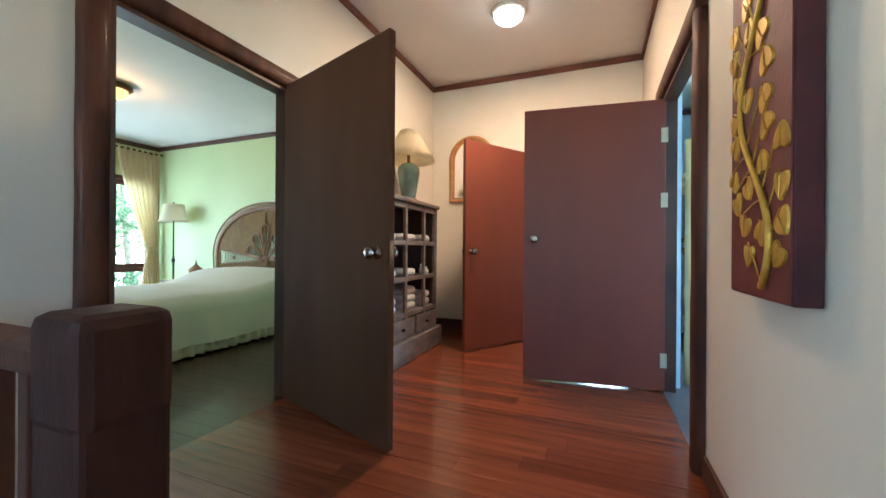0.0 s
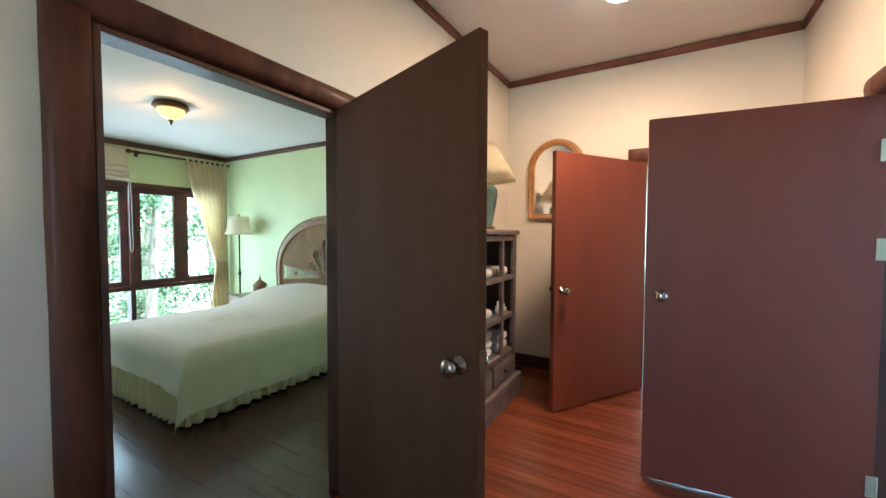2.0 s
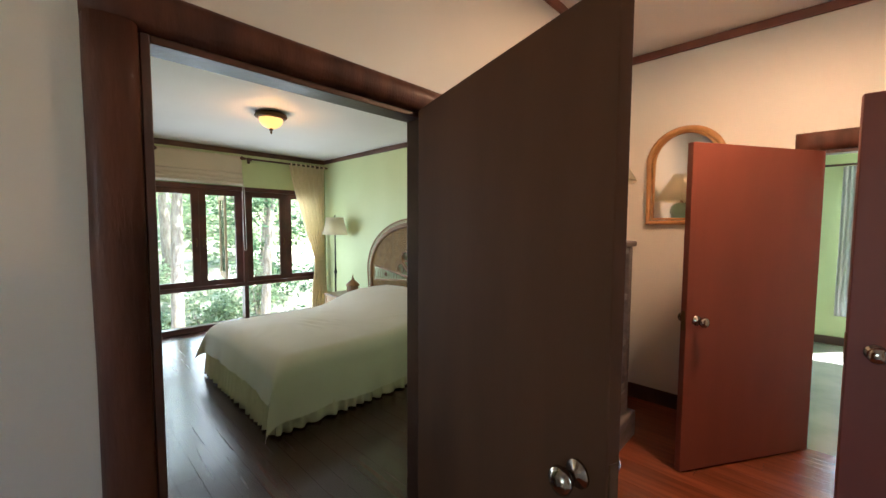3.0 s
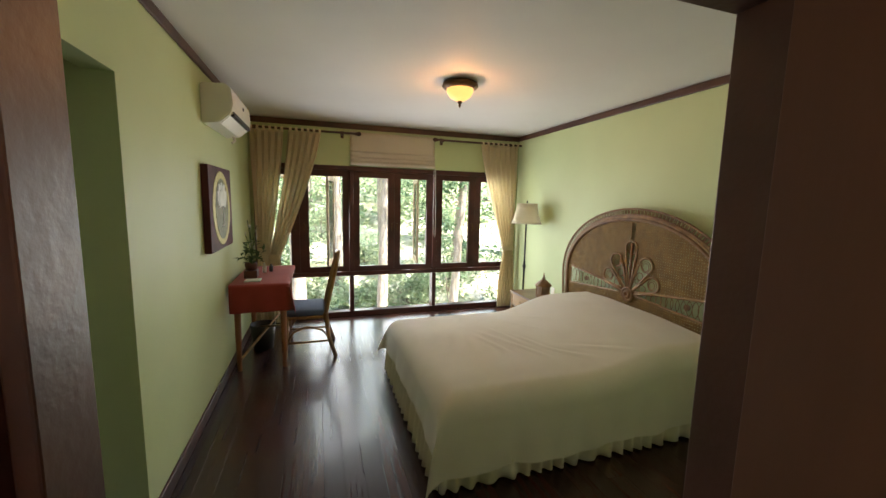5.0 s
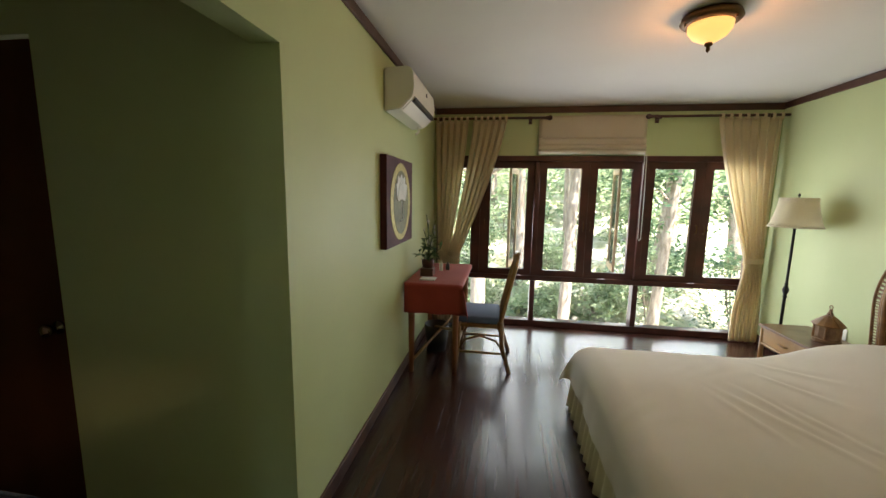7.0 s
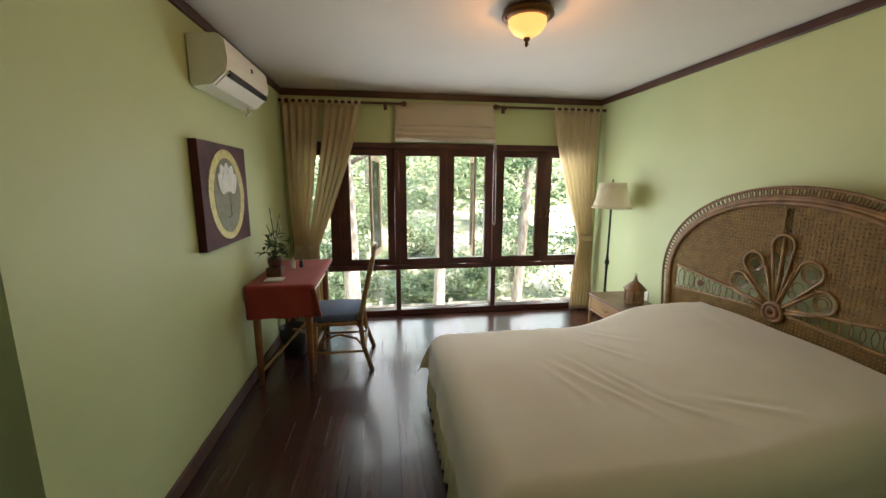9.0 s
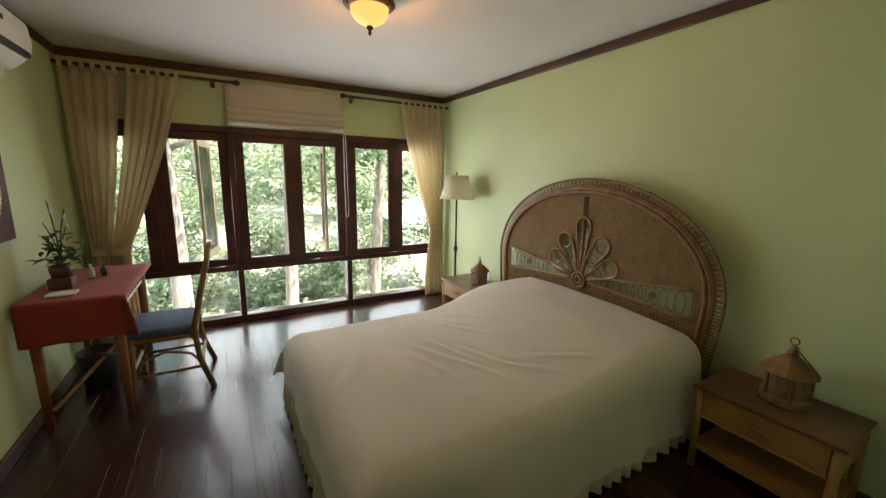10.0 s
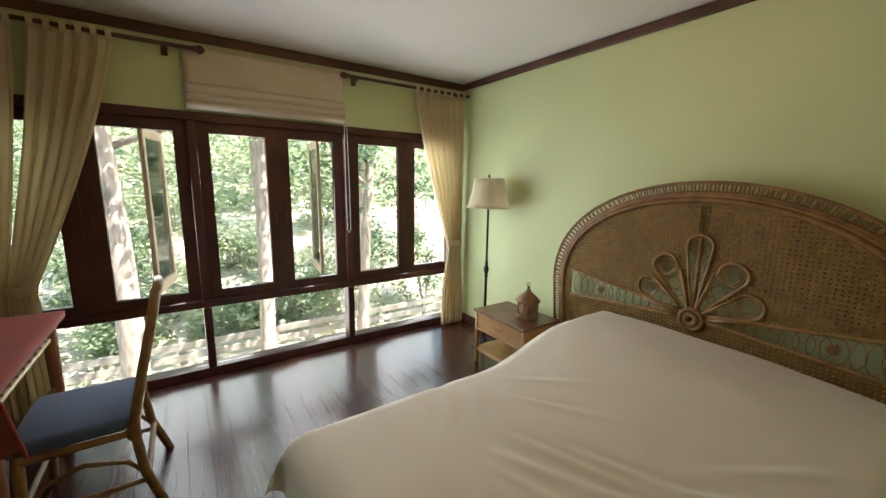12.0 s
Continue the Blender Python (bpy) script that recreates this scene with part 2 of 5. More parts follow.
def thing(name, x, y, z, label, category, group=""):
    e = new(name)
    e.location = Vector((x, y, z)) + ORIGIN
    e.empty_display_size = 0.1
    return tagged(e, label, category, group)


def setting(name, bm, material, label, category, smooth=False):
    return tagged(mesh_object(name, bm, material, smooth), label, category, "", "structure")


def box(bm, x0, x1, y0, y1, z0, z1, bevel=0.0):
    vs = [bm.verts.new((x, y, z)) for x in (x0, x1) for y in (y0, y1) for z in (z0, z1)]
    fs = [bm.faces.new([vs[i] for i in q]) for q in ((0, 1, 3, 2), (4, 6, 7, 5), (0, 4, 5, 1), (2, 3, 7, 6), (0, 2, 6, 4), (1, 5, 7, 3))]
    if bevel:
        bmesh.ops.recalc_face_normals(bm, faces=fs)
        bmesh.ops.bevel(bm, geom=list({e for f in fs for e in f.edges}), offset=bevel, segments=2, affect="EDGES", profile=0.5)
    return vs


def boxes(*list_of, bevel=0.0):
    bm = bmesh.new()
    for b in list_of:
        box(bm, *b, bevel=bevel)
    return bm


def tube(bm, points, radii, sides=8, closed=False):
    """A tube along points; radii one number or one for each point."""
    pts = [Vector(p) for p in points]
    n = len(pts)
    rad = radii if isinstance(radii, (list, tuple)) else [radii] * n
    rings, up = [], None
    for i, p in enumerate(pts):
        a = pts[i - 1] if (i or closed) else pts[0]
        b = pts[(i + 1) % n] if (i < n - 1 or closed) else pts[-1]
        d = (b - a).normalized()
        if up is None:
            up = d.orthogonal().normalized()
        up = (up - d * up.dot(d))
        up = up.normalized() if up.length > 1e-5 else d.orthogonal().normalized()
        side = d.cross(up)
        rings.append([bm.verts.new(p + (up * math.cos(k * math.tau / sides) + side * math.sin(k * math.tau / sides)) * rad[i]) for k in range(sides)])
    for i in range(n if closed else n - 1):
        r, s = rings[i], rings[(i + 1) % n]
        for k in range(sides):
            bm.faces.new((r[k], r[(k + 1) % sides], s[(k + 1) % sides], s[k]))
    if not closed:
        bm.faces.new(rings[0][::-1])
        bm.faces.new(rings[-1])
    return bm


def tubes(paths, r, sides=6):
    bm = bmesh.new()
    for p in paths:
        tube(bm, p, r, sides)
    return bm


def lathe(x, y, profile, sides=28, squash=1.0):
    """Turned round a standing axis: profile rows (radius, z)."""
    bm = bmesh.new()
    rings = []
    for r, z in profile:
        rings.append([bm.verts.new((x + r * math.cos(k * math.tau / sides), y + r * squash * math.sin(k * math.tau / sides), z)) for k in range(sides)])
    for a, b in zip(rings, rings[1:]):
        for k in range(sides):
            bm.faces.new((a[k], a[(k + 1) % sides], b[(k + 1) % sides], b[k]))
    bm.faces.new(rings[0][::-1])
    bm.faces.new(rings[-1])
    return bm


def sheet(f, nu, nv, thick=0.0):
    """A surface f(u, v) over the unit square."""
    bm = bmesh.new()
    g = [[bm.verts.new(f(i / nu, j / nv)) for j in range(nv + 1)] for i in range(nu + 1)]
    for i in range(nu):
        for j in range(nv):
            bm.faces.new((g[i][j], g[i + 1][j], g[i + 1][j + 1], g[i][j + 1]))
    if thick:
        bm.normal_update()
        back = [[bm.verts.new(v.co - v.normal * thick) for v in row] for row in g]
        for i in range(nu):
            for j in range(nv):
                bm.faces.new((back[i][j], back[i][j + 1], back[i + 1][j + 1], back[i + 1][j]))
        for j in range(nv):
            bm.faces.new((g[0][j], g[0][j + 1], back[0][j + 1], back[0][j]))
            bm.faces.new((g[nu][j], back[nu][j], back[nu][j + 1], g[nu][j + 1]))
        for i in range(nu):
            bm.faces.new((g[i][0], back[i][0], back[i + 1][0], g[i + 1][0]))
            bm.faces.new((g[i][nv], g[i + 1][nv], back[i + 1][nv], back[i][nv]))
    return bm


def slab(outline, depth, to_world):
    """A flat shape with thickness: outline in (a, b), to_world(a, b, d)."""
    bm = bmesh.new()
    front = [bm.verts.new(to_world(a, b, depth)) for a, b in outline]
    back = [bm.verts.new(to_world(a, b, 0)) for a, b in outline]
    bm.faces.new(front)
    bm.faces.new(back[::-1])
    n = len(outline)
    for i in range(n):
        bm.faces.new((front[i], front[(i + 1) % n], back[(i + 1) % n], back[i]))
    return bm


def wall(name, axis, p0, p1, a0, a1, z0, z1, holes, material, label):
    """A wall between the planes p0 and p1 of an axis, from a0 to a1, with holes (a0, a1, z0, z1)."""
    bm = bmesh.new()
    cuts_a = sorted({a0, a1, *[h for hole in holes for h in hole[:2]]})
    cuts_z = sorted({z0, z1, *[h for hole in holes for h in hole[2:]]})
    for ua, va in zip(cuts_a, cuts_a[1:]):
        run = []
        for uz, vz in zip(cuts_z, cuts_z[1:]):
            ca, cz = (ua + va) / 2, (uz + vz) / 2
            if any(h[0] < ca < h[1] and h[2] < cz < h[3] for h in holes):
                run.append(None)
            elif run and run[-1]:
                run[-1] = (run[-1][0], vz)
            else:
                run.append((uz, vz))
        for r in run:
            if r:
                box(bm, *((p0, p1, ua, va) if axis == "x" else (ua, va, p0, p1)), *r)
    bmesh.ops.remove_doubles(bm, verts=bm.verts, dist=0.0005)
    return setting(name, bm, material, label, "wall")


# ---- structure ----
BW, BE, BS, BN, BC = -6.55, -1.665, 0.255, 4.055, 2.66      # bedroom
HW, HE, HN, HC = -1.58, 0.755, 4.22, 3.00                 # hall
D1 = (0.80, 1.80, -0.05, 2.02)
D3 = (1.91, 2.885, -0.05, 2.04)
D2 = (-0.29, 0.60, -0.05, 2.04)

wall("wall_west", "x", BW - 0.16, BW, BS - 0.12, BN + 0.12, -0.1, BC + 0.3, [(BS + 0.04, BN - 0.04, -0.05, 2.10)], GREEN_WALL, "green painted wall round the wide garden window")
wall("wall_north", "y", BN, BN + 0.12, BW, BE + 0.06, -0.1, BC + 0.3, [], GREEN_WALL, "plain green painted wall behind the bed")
wall("wall_south", "y", BS - 0.12, BS, BW, BE + 0.06, -0.1, BC + 0.3, [(-3.21, -1.95, -0.05, 2.18)], GREEN_WALL, "green painted wall with a passage opening")
wall("wall_bedroom_east", "x", BE, BE + 0.055, BS, BN, -0.1, HC + 0.1, [D1], GREEN_WALL, "green bedroom face of the door wall")
wall("wall_hall_west", "x", BE + 0.055, HW, -3.0, HN, -2.0, HC + 0.1, [D1], CREAM_WALL, "cream painted hall wall with the bedroom doorway")
wall("wall_hall_east", "x", HE, HE + 0.07, -3.0, HN + 0.12, -2.0, HC + 0.1, [D3], CREAM_WALL, "cream painted hall wall with a doorway")
wall("wall_hall_north", "y", HN, HN + 0.12, HW - 0.065, HE, -0.1, HC + 0.1, [D2], CREAM_WALL, "cream painted end wall of the hall")
wall("wall_stairs_south", "y", -3.12, -3.0, HW - 0.1, HE + 0.12, -2.0, HC + 0.1, [(-0.95, 0.35, 0.9, 2.3)], CREAM_WALL, "cream wall at the foot of the stairs")
setting("ceiling_bedroom", boxes((BW - 0.16, BE + 0.03, BS - 0.12, BN + 0.12, BC, BC + 0.1)), CEILING, "white painted flat bedroom ceiling", "ceiling")
setting("ceiling_hall", boxes((HW - 0.06, HE + 0.12, -3.12, HN + 0.12, HC, HC + 0.1)), CEILING, "white painted flat hall ceiling", "ceiling")
setting("roof", boxes((BW - 0.5, 5.2, -3.3, 8.2, 3.3, 3.45)), ROOF, "plain roof slab above the rooms", "roof")


def trim_run(name, x0, x1, y0, y1, z0, z1, wood=TRIM):
    return setting(name, boxes((x0, x1, y0, y1, z0, z1), bevel=0.008), wood, "dark stained wooden moulding along the wall", "trim")


T = 0.022
trim_run("trim_bedroom_north", BW + T, BE - T, BN - T, BN, 2.59, BC - 0.004)
trim_run("trim_bedroom_south", BW + T, BE - T, BS, BS + T, 2.59, BC - 0.004)
trim_run("trim_bedroom_west", BW, BW + T, BS, BN, 2.585, BC - 0.004)
trim_run("trim_bedroom_east", BE - T, BE, BS, BN, 2.59, BC - 0.004)
trim_run("trim_hall_north", HW + T, HE - T, HN - T, HN, 2.93, HC - 0.004, HALL_TRIM)
trim_run("trim_hall_west", HW, HW + T, -3.0, HN, 2.93, HC - 0.004, HALL_TRIM)
trim_run("trim_hall_east", HE - T, HE, -3.0, HN, 2.93, HC - 0.004, HALL_TRIM)
trim_run("baseboard_bedroom_south", BW + T, -3.21, BS, BS + 0.016, 0.002, 0.10)
trim_run("baseboard_bedroom_north", BW + T, BE - T, BN - 0.016, BN, 0.002, 0.10)
trim_run("baseboard_hall_north", HW + T, D2[0] - 0.13, HN - 0.018, HN, 0.002, 0.13)
trim_run("baseboard_hall_east_south", HE - 0.018, HE, 0.36, D3[0] - 0.14, 0.002, 0.11)
trim_run("baseboard_hall_east_north", HE - 0.018, HE, D3[1] + 0.13, HN, 0.002, 0.11)
trim_run("baseboard_hall_west", HW, HW + 0.018, D1[1] + 0.16, HN - 0.02, 0.002, 0.11)

# passage beside the bedroom
wall("wall_passage_west", "x", -3.33, -3.21, -2.6, BS - 0.12, -0.1, BC, [(-1.80, -0.885, -0.05, 2.26)], GREEN_WALL, "green side wall of the dark passage")
wall("wall_passage_far", "y", -2.72, -2.6, -3.33, BE, -0.1, BC, [], GREEN_WALL, "far wall of the dark passage")
setting("ceiling_passage", boxes((-3.21, BE, -2.6, BS - 0.12, 2.45, 2.55)), CEILING, "plain ceiling of the dark passage", "ceiling")


# ---- door casings and leaves ----
def rounded_bar(bm, a, b, width, proud, along):
    """A half-round worn log moulding from a to b on a wall; along: the wall's outward normal."""
    a, b, n = Vector(a), Vector(b), Vector(along)
    d = (b - a).normalized()
    s = d.cross(n).normalized()
    steps, rings = 14, []
    for i in range(steps + 1):
        p = a.lerp(b, i / steps)
        w = 1 + 0.05 * noise.noise(p * 3.1)
        ring = []
        for k in range(9):
            q = math.pi * k / 8
            ring.append(bm.verts.new(p + s * (math.cos(q) * width / 2 * w) + n * (math.sin(q) ** 0.6 * proud * w if 0 < k < 8 else 0.0)))
        rings.append(ring)
    for r, t in zip(rings, rings[1:]):
        for k in range(8):
            bm.faces.new((r[k], r[k + 1], t[k + 1], t[k]))
    for r in (rings[0][::-1], rings[-1]):
        bm.faces.new(r)


def casing(name, axis, face, out, hole, wide, label, deep=0.087):
    """A casing on three sides of a doorway, with its jamb lining as parts."""
    a0, a1, _, z1 = hole
    put = (lambda a, z: (face, a, z)) if axis == "x" else (lambda a, z: (a, face, z))
    nrm = (out, 0, 0) if axis == "x" else (0, out, 0)
    top = thing(name, *put((a0 + a1) / 2, 0.0), label, "door frame")
    top["kind"] = "structure"
    for p, q in ((put(a0 - wide / 2, 0.002), put(a0 - wide / 2, z1 + 0.01)), (put(a1 + wide / 2, 0.002), put(a1 + wide / 2, z1 + 0.01)),
                 (put(a0 - wide, z1 + wide / 2), put(a1 + wide, z1 + wide / 2))):
        bm = bmesh.new()
        rounded_bar(bm, p, q, wide, 0.045, nrm)
        part("casing_board", bm, CASING, top, smooth=True)
    inner = face - out * deep
    for u0, u1, v0, v1 in ((a0, a0 + 0.022, 0.002, z1), (a1 - 0.022, a1, 0.002, z1), (a0 + 0.022, a1 - 0.022, z1 - 0.022, z1)):
        lo, hi = sorted((inner, face + out * 0.012))
        bm = boxes((lo, hi, u0, u1, v0, v1) if axis == "x" else (u0, u1, lo, hi, v0, v1), bevel=0.003)
        part("jamb", bm, TRIM, top)
    return top


casing("door_frame_bedroom", "x", HW, 1, D1, 0.112, "worn rounded dark wood casing of the bedroom doorway")
casing("door_frame_loft", "x", HE, -1, D3, 0.12, "worn rounded dark wood casing of the loft doorway", 0.075)
casing("door_frame_back", "y", HN, -1, D2, 0.13, "worn rounded dark wood casing of the back doorway")


def knob(parent, u, z, side, put, name="door_knob"):
    """A round knob on its rose; put(u, d, z) is the door's own frame."""
    bm = bmesh.new()
    prof = [(0.032, 0.0), (0.032, 0.008), (0.012, 0.012), (0.012, 0.035), (0.026, 0.042), (0.032, 0.055), (0.028, 0.068), (0.012, 0.074)]
    rings = []
    for r, d in prof:
        rings.append([bm.verts.new(put(u + r * math.cos(k * math.tau / 16), side * (0.0201 + d), z + r * math.sin(k * math.tau / 16))) for k in range(16)])
    for a, b in zip(rings, rings[1:]):
        for k in range(16):
            bm.faces.new((a[k], a[(k + 1) % 16], b[(k + 1) % 16], b[k]))
    bm.faces.new(rings[-1])
    bm.faces.new(rings[0][::-1])
    part(name, bm, STEEL, parent, "steel door knob", smooth=True)


def door(hinge, free, height, label, hinges_side=1, paint=DOOR, knob_z=0.96):
    h, f = Vector((*hinge, 0)), Vector((*free, 0))
    d = (f - h).normalized()
    n = Vector((-d.y, d.x, 0))
    width = (f - h).length
    put = lambda u, v, z: h + d * u + n * v + Vector((0, 0, z))
    top = thing("door", *hinge, 0.0, label, "door", "flush hall doors")
    top["kind"] = "structure"
    bm = bmesh.new()
    box(bm, 0, width, -0.02, 0.02, 0.012, height, bevel=0.003)
    for v in bm.verts:
        v.co = put(*v.co)
    part("leaf", bm, paint, top)
    for side in (1, -1):
        knob(top, width - 0.075, knob_z, side, put)
    bm = bmesh.new()
    box(bm, width - 0.001, width + 0.003, -0.012, 0.012, knob_z - 0.06, knob_z + 0.06)
    for v in bm.verts:
        v.co = put(*v.co)
    part("latch_plate", bm, BRASS, top, "small brass latch plate")
    for z in (0.22, 1.33, 1.78):
        bm = bmesh.new()
        box(bm, -0.004, 0.03, hinges_side * 0.0201, hinges_side * 0.024, z - 0.05, z + 0.05)
        tube(bm, [(-0.006, hinges_side * 0.022, z - 0.05), (-0.006, hinges_side * 0.022, z + 0.05)], 0.006, 8)
        for v in bm.verts:
            v.co = put(*v.co)
        part("hinge", bm, BRASS if hinges_side < 0 else HINGE, top, "brass butt hinge")
    return top


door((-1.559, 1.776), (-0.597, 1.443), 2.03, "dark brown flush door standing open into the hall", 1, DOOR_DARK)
door((0.757, 2.873), (-0.197, 2.775), 2.03, "red-brown flush door standing open across the hall", 1, DOOR, 1.06)
door((-0.285, 4.19), (-0.851, 3.288), 2.03, "red-brown flush door standing open at the hall's end", -1)
# dark leaf added to fill the passage opening, in place of its darkness
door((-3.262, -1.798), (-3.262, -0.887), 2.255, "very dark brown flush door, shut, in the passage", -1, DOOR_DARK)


# ---- bedroom, laid out in its own frame ----
ORIGIN = Vector((-0.15, -0.205, 0))
BW, BS, BN = -6.40, 0.46, 4.26
# ---- window ----
win = thing("window_garden", BW - 0.06, (BS + BN) / 2, 0.0, "wide dark wood casement window with low fixed panes", "window")
win["kind"] = "structure"
WX0, WX1 = BW - 0.12, BW + 0.012
Y0, Y1 = BS + 0.04, BN - 0.04
for y0, y1, z0, z1 in ((Y0, Y1, 0.0, 0.075), (Y0, Y1, 0.585, 0.645), (Y0, Y1, 2.035, 2.10), (Y0, Y0 + 0.05, 0.075, 0.585), (Y1 - 0.05, Y1, 0.075, 0.585),
                       (1.685, 1.745, 0.075, 0.585), (2.89, 2.95, 0.075, 0.585), (Y0, Y0 + 0.05, 0.645, 2.035), (Y1 - 0.05, Y1, 0.645, 2.035),
                       (1.685, 1.745, 0.645, 2.035), (2.89, 2.95, 0.645, 2.035)):
    part("frame_bar", boxes((WX0, WX1, y0, y1, z0 + 0.001, z1 - 0.001), bevel=0.006), WINDOW_WOOD, win)
for y0, y1 in ((Y0 + 0.05, 1.685), (1.745, 2.89), (2.95, Y1 - 0.05)):
    p = part("pane", boxes((BW - 0.065, BW - 0.060, y0, y1, 0.076, 0.584)), GLASS, win, "low fixed clear pane")
    p.visible_shadow = False
SASHES = [(0.548, 1.039, 0.62, 0.93), (1.041, 1.686, 1.16, 1.60), (1.744, 2.319, 1.83, 2.23), (2.321, 2.891, 2.41, 2.80), (2.949, 3.564, 3.04, 3.47), (3.566, 4.172, 3.66, 4.08)]
for i, (a, b, ga, gb) in enumerate(SASHES):
    bm = boxes((BW - 0.085, BW - 0.035, a, ga, 0.643, 2.037), (BW - 0.085, BW - 0.035, gb, b, 0.643, 2.037),
               (BW - 0.085, BW - 0.035, ga, gb, 0.643, 0.715), (BW - 0.085, BW - 0.035, ga, gb, 1.955, 2.037))
    sash = part("sash", bm, WINDOW_WOOD, win)
    p = part("pane", boxes((BW - 0.063, BW - 0.058, ga, gb, 0.716, 1.954)), GLASS, sash, "clear casement pane")
    p.visible_shadow = False
    hy = (gb + b) / 2 + 0.005 if i % 2 == 0 else (a + ga) / 2 - 0.005
    part("pull_handle", tubes([[(BW - 0.034, hy, 1.22), (BW - 0.008, hy, 1.225), (BW + 0.004, hy, 1.27), (BW - 0.008, hy, 1.315), (BW - 0.034, hy, 1.32)]], 0.006), BRASS, sash, "curved metal pull")
# outer shutters, standing open
for y, lean in ((1.40, 0.22), (2.70, 0.12)):
    sh = thing("open_shutter", BW - 0.16, y, 0.70, "pale wooden glazed shutter standing open outside the window", "shutter", "open shutters")
    q = lambda u, v, w: (BW - 0.165 - u, y + v + u * lean, w)
    for u0, u1, z0, z1 in ((0.0, 0.05, 0.70, 1.98), (0.44, 0.49, 0.70, 1.98), (0.05, 0.44, 0.70, 0.78), (0.05, 0.44, 1.91, 1.98)):
        bm = bmesh.new()
        box(bm, u0, u1, -0.015, 0.015, z0, z1, bevel=0.003)
        for v in bm.verts:
            v.co = q(*v.co)
        part("shutter_rail", bm, PALE_WOOD, sh)
    bm = bmesh.new()
    box(bm, 0.05, 0.44, -0.002, 0.002, 0.78, 1.91)
    for v in bm.verts:
        v.co = q(*v.co)
    part("pane", bm, GLASS, sh).visible_shadow = False


# ---- curtains, rods, blind ----
def curtain(top, tie, bottom, folds, x, label, amp=0.03):
    """A tab-top curtain gathered at a tie: rows (y0, y1, z)."""
    mid = (top[0] + top[1]) / 2
    th = thing("curtain", x, mid, bottom[2], label, "curtain", "cream curtains")

    def f(u, v):
        z = top[2] + (bottom[2] - top[2]) * v
        vt = (top[2] - tie[2]) / (top[2] - bottom[2])
        if v < vt:
            s = (v / vt) ** 1.25
            a, b, k = top, tie, s
        else:
            k = min(1.0, (v - vt) / (1 - vt) * 1.4)
            k = k * k * (3 - 2 * k)
            a, b = tie, bottom
        y0, y1 = a[0] + (b[0] - a[0]) * k, a[1] + (b[1] - a[1]) * k
        w = amp * (0.6 + 0.5 * (1 - abs(v - vt)))
        dx = math.sin(u * folds * math.tau) * w + 0.012 * noise.noise((u * 9, v * 4, top[0]))
        return (x + dx, y0 + (y1 - y0) * u + 0.01 * math.sin(u * folds * math.tau * 2 + v * 2), z)

    part("cloth", sheet(f, folds * 10, 44, 0.003), CURTAIN, th, smooth=True)
    for k in range(folds + 1):
        y = top[0] + 0.012 + (top[1] - top[0] - 0.04) * k / folds
        bm = sheet(lambda u, v: (x + 0.024 * math.cos(u * math.tau), y + 0.030 * v, top[2] + 0.022 + 0.045 * math.sin(u * math.tau) * (1 if math.sin(u * math.tau) < 0 else 0.55)), 14, 1, 0.002)
        part("tab", bm, CURTAIN, th)
    zt = tie[2]
    bm = sheet(lambda u, v: (x + (amp + 0.02) * math.cos(u * math.tau), (tie[0] + tie[1]) / 2 + ((tie[1] - tie[0]) / 2 + 0.012) * math.sin(u * math.tau), zt - 0.03 + 0.06 * v), 20, 1, 0.003)
    part("tie_band", bm, CURTAIN, th)
    return th


CX = BW + 0.10
curtain((0.49, 0.88, 2.49), (0.54, 0.67, 0.90), (0.50, 0.68, 0.02), 5, CX, "cream linen tab-top curtain gathered beside the window")
curtain((0.94, 1.33, 2.49), (0.68, 0.80, 0.90), (0.66, 0.85, 0.02), 5, CX + 0.02, "cream linen tab-top curtain drawn back to its tie")
curtain((3.58, 4.19, 2.49), (4.00, 4.18, 0.95), (3.93, 4.22, 0.02), 7, CX, "cream linen tab-top curtain tied back in the corner")


def rod(y0, y1, knobs, label):
    th = thing("curtain_rod", CX, (y0 + y1) / 2, 2.52, label, "curtain rod", "curtain rods")
    part("pole", tubes([[(CX, y0, 2.515), (CX, y1, 2.515)]], 0.014, 10), TRIM, th, smooth=True)
    for yk, out in knobs:
        prof = [(0.014, 0), (0.022, 0.01), (0.016, 0.02), (0.030, 0.045), (0.026, 0.065), (0.010, 0.08)]
        bm = bmesh.new()
        tube(bm, [(CX, yk + out * d, 2.515) for r, d in prof], [r for r, d in prof], 12)
        part("finial", bm, TRIM, th, smooth=True)
    for yb in (y0 + 0.07, y1 - 0.16):
        part("bracket", boxes((BW + 0.001, CX + 0.012, yb - 0.012, yb + 0.012, 2.49, 2.502), (BW + 0.001, BW + 0.012, yb - 0.02, yb + 0.02, 2.46, 2.55)), TRIM, th)


rod(BS + 0.005, 1.76, [(1.76, 1)], "dark turned wooden curtain rod above the desk")
rod(2.92, BN - 0.005, [(2.92, -1)], "dark turned wooden curtain rod near the corner")

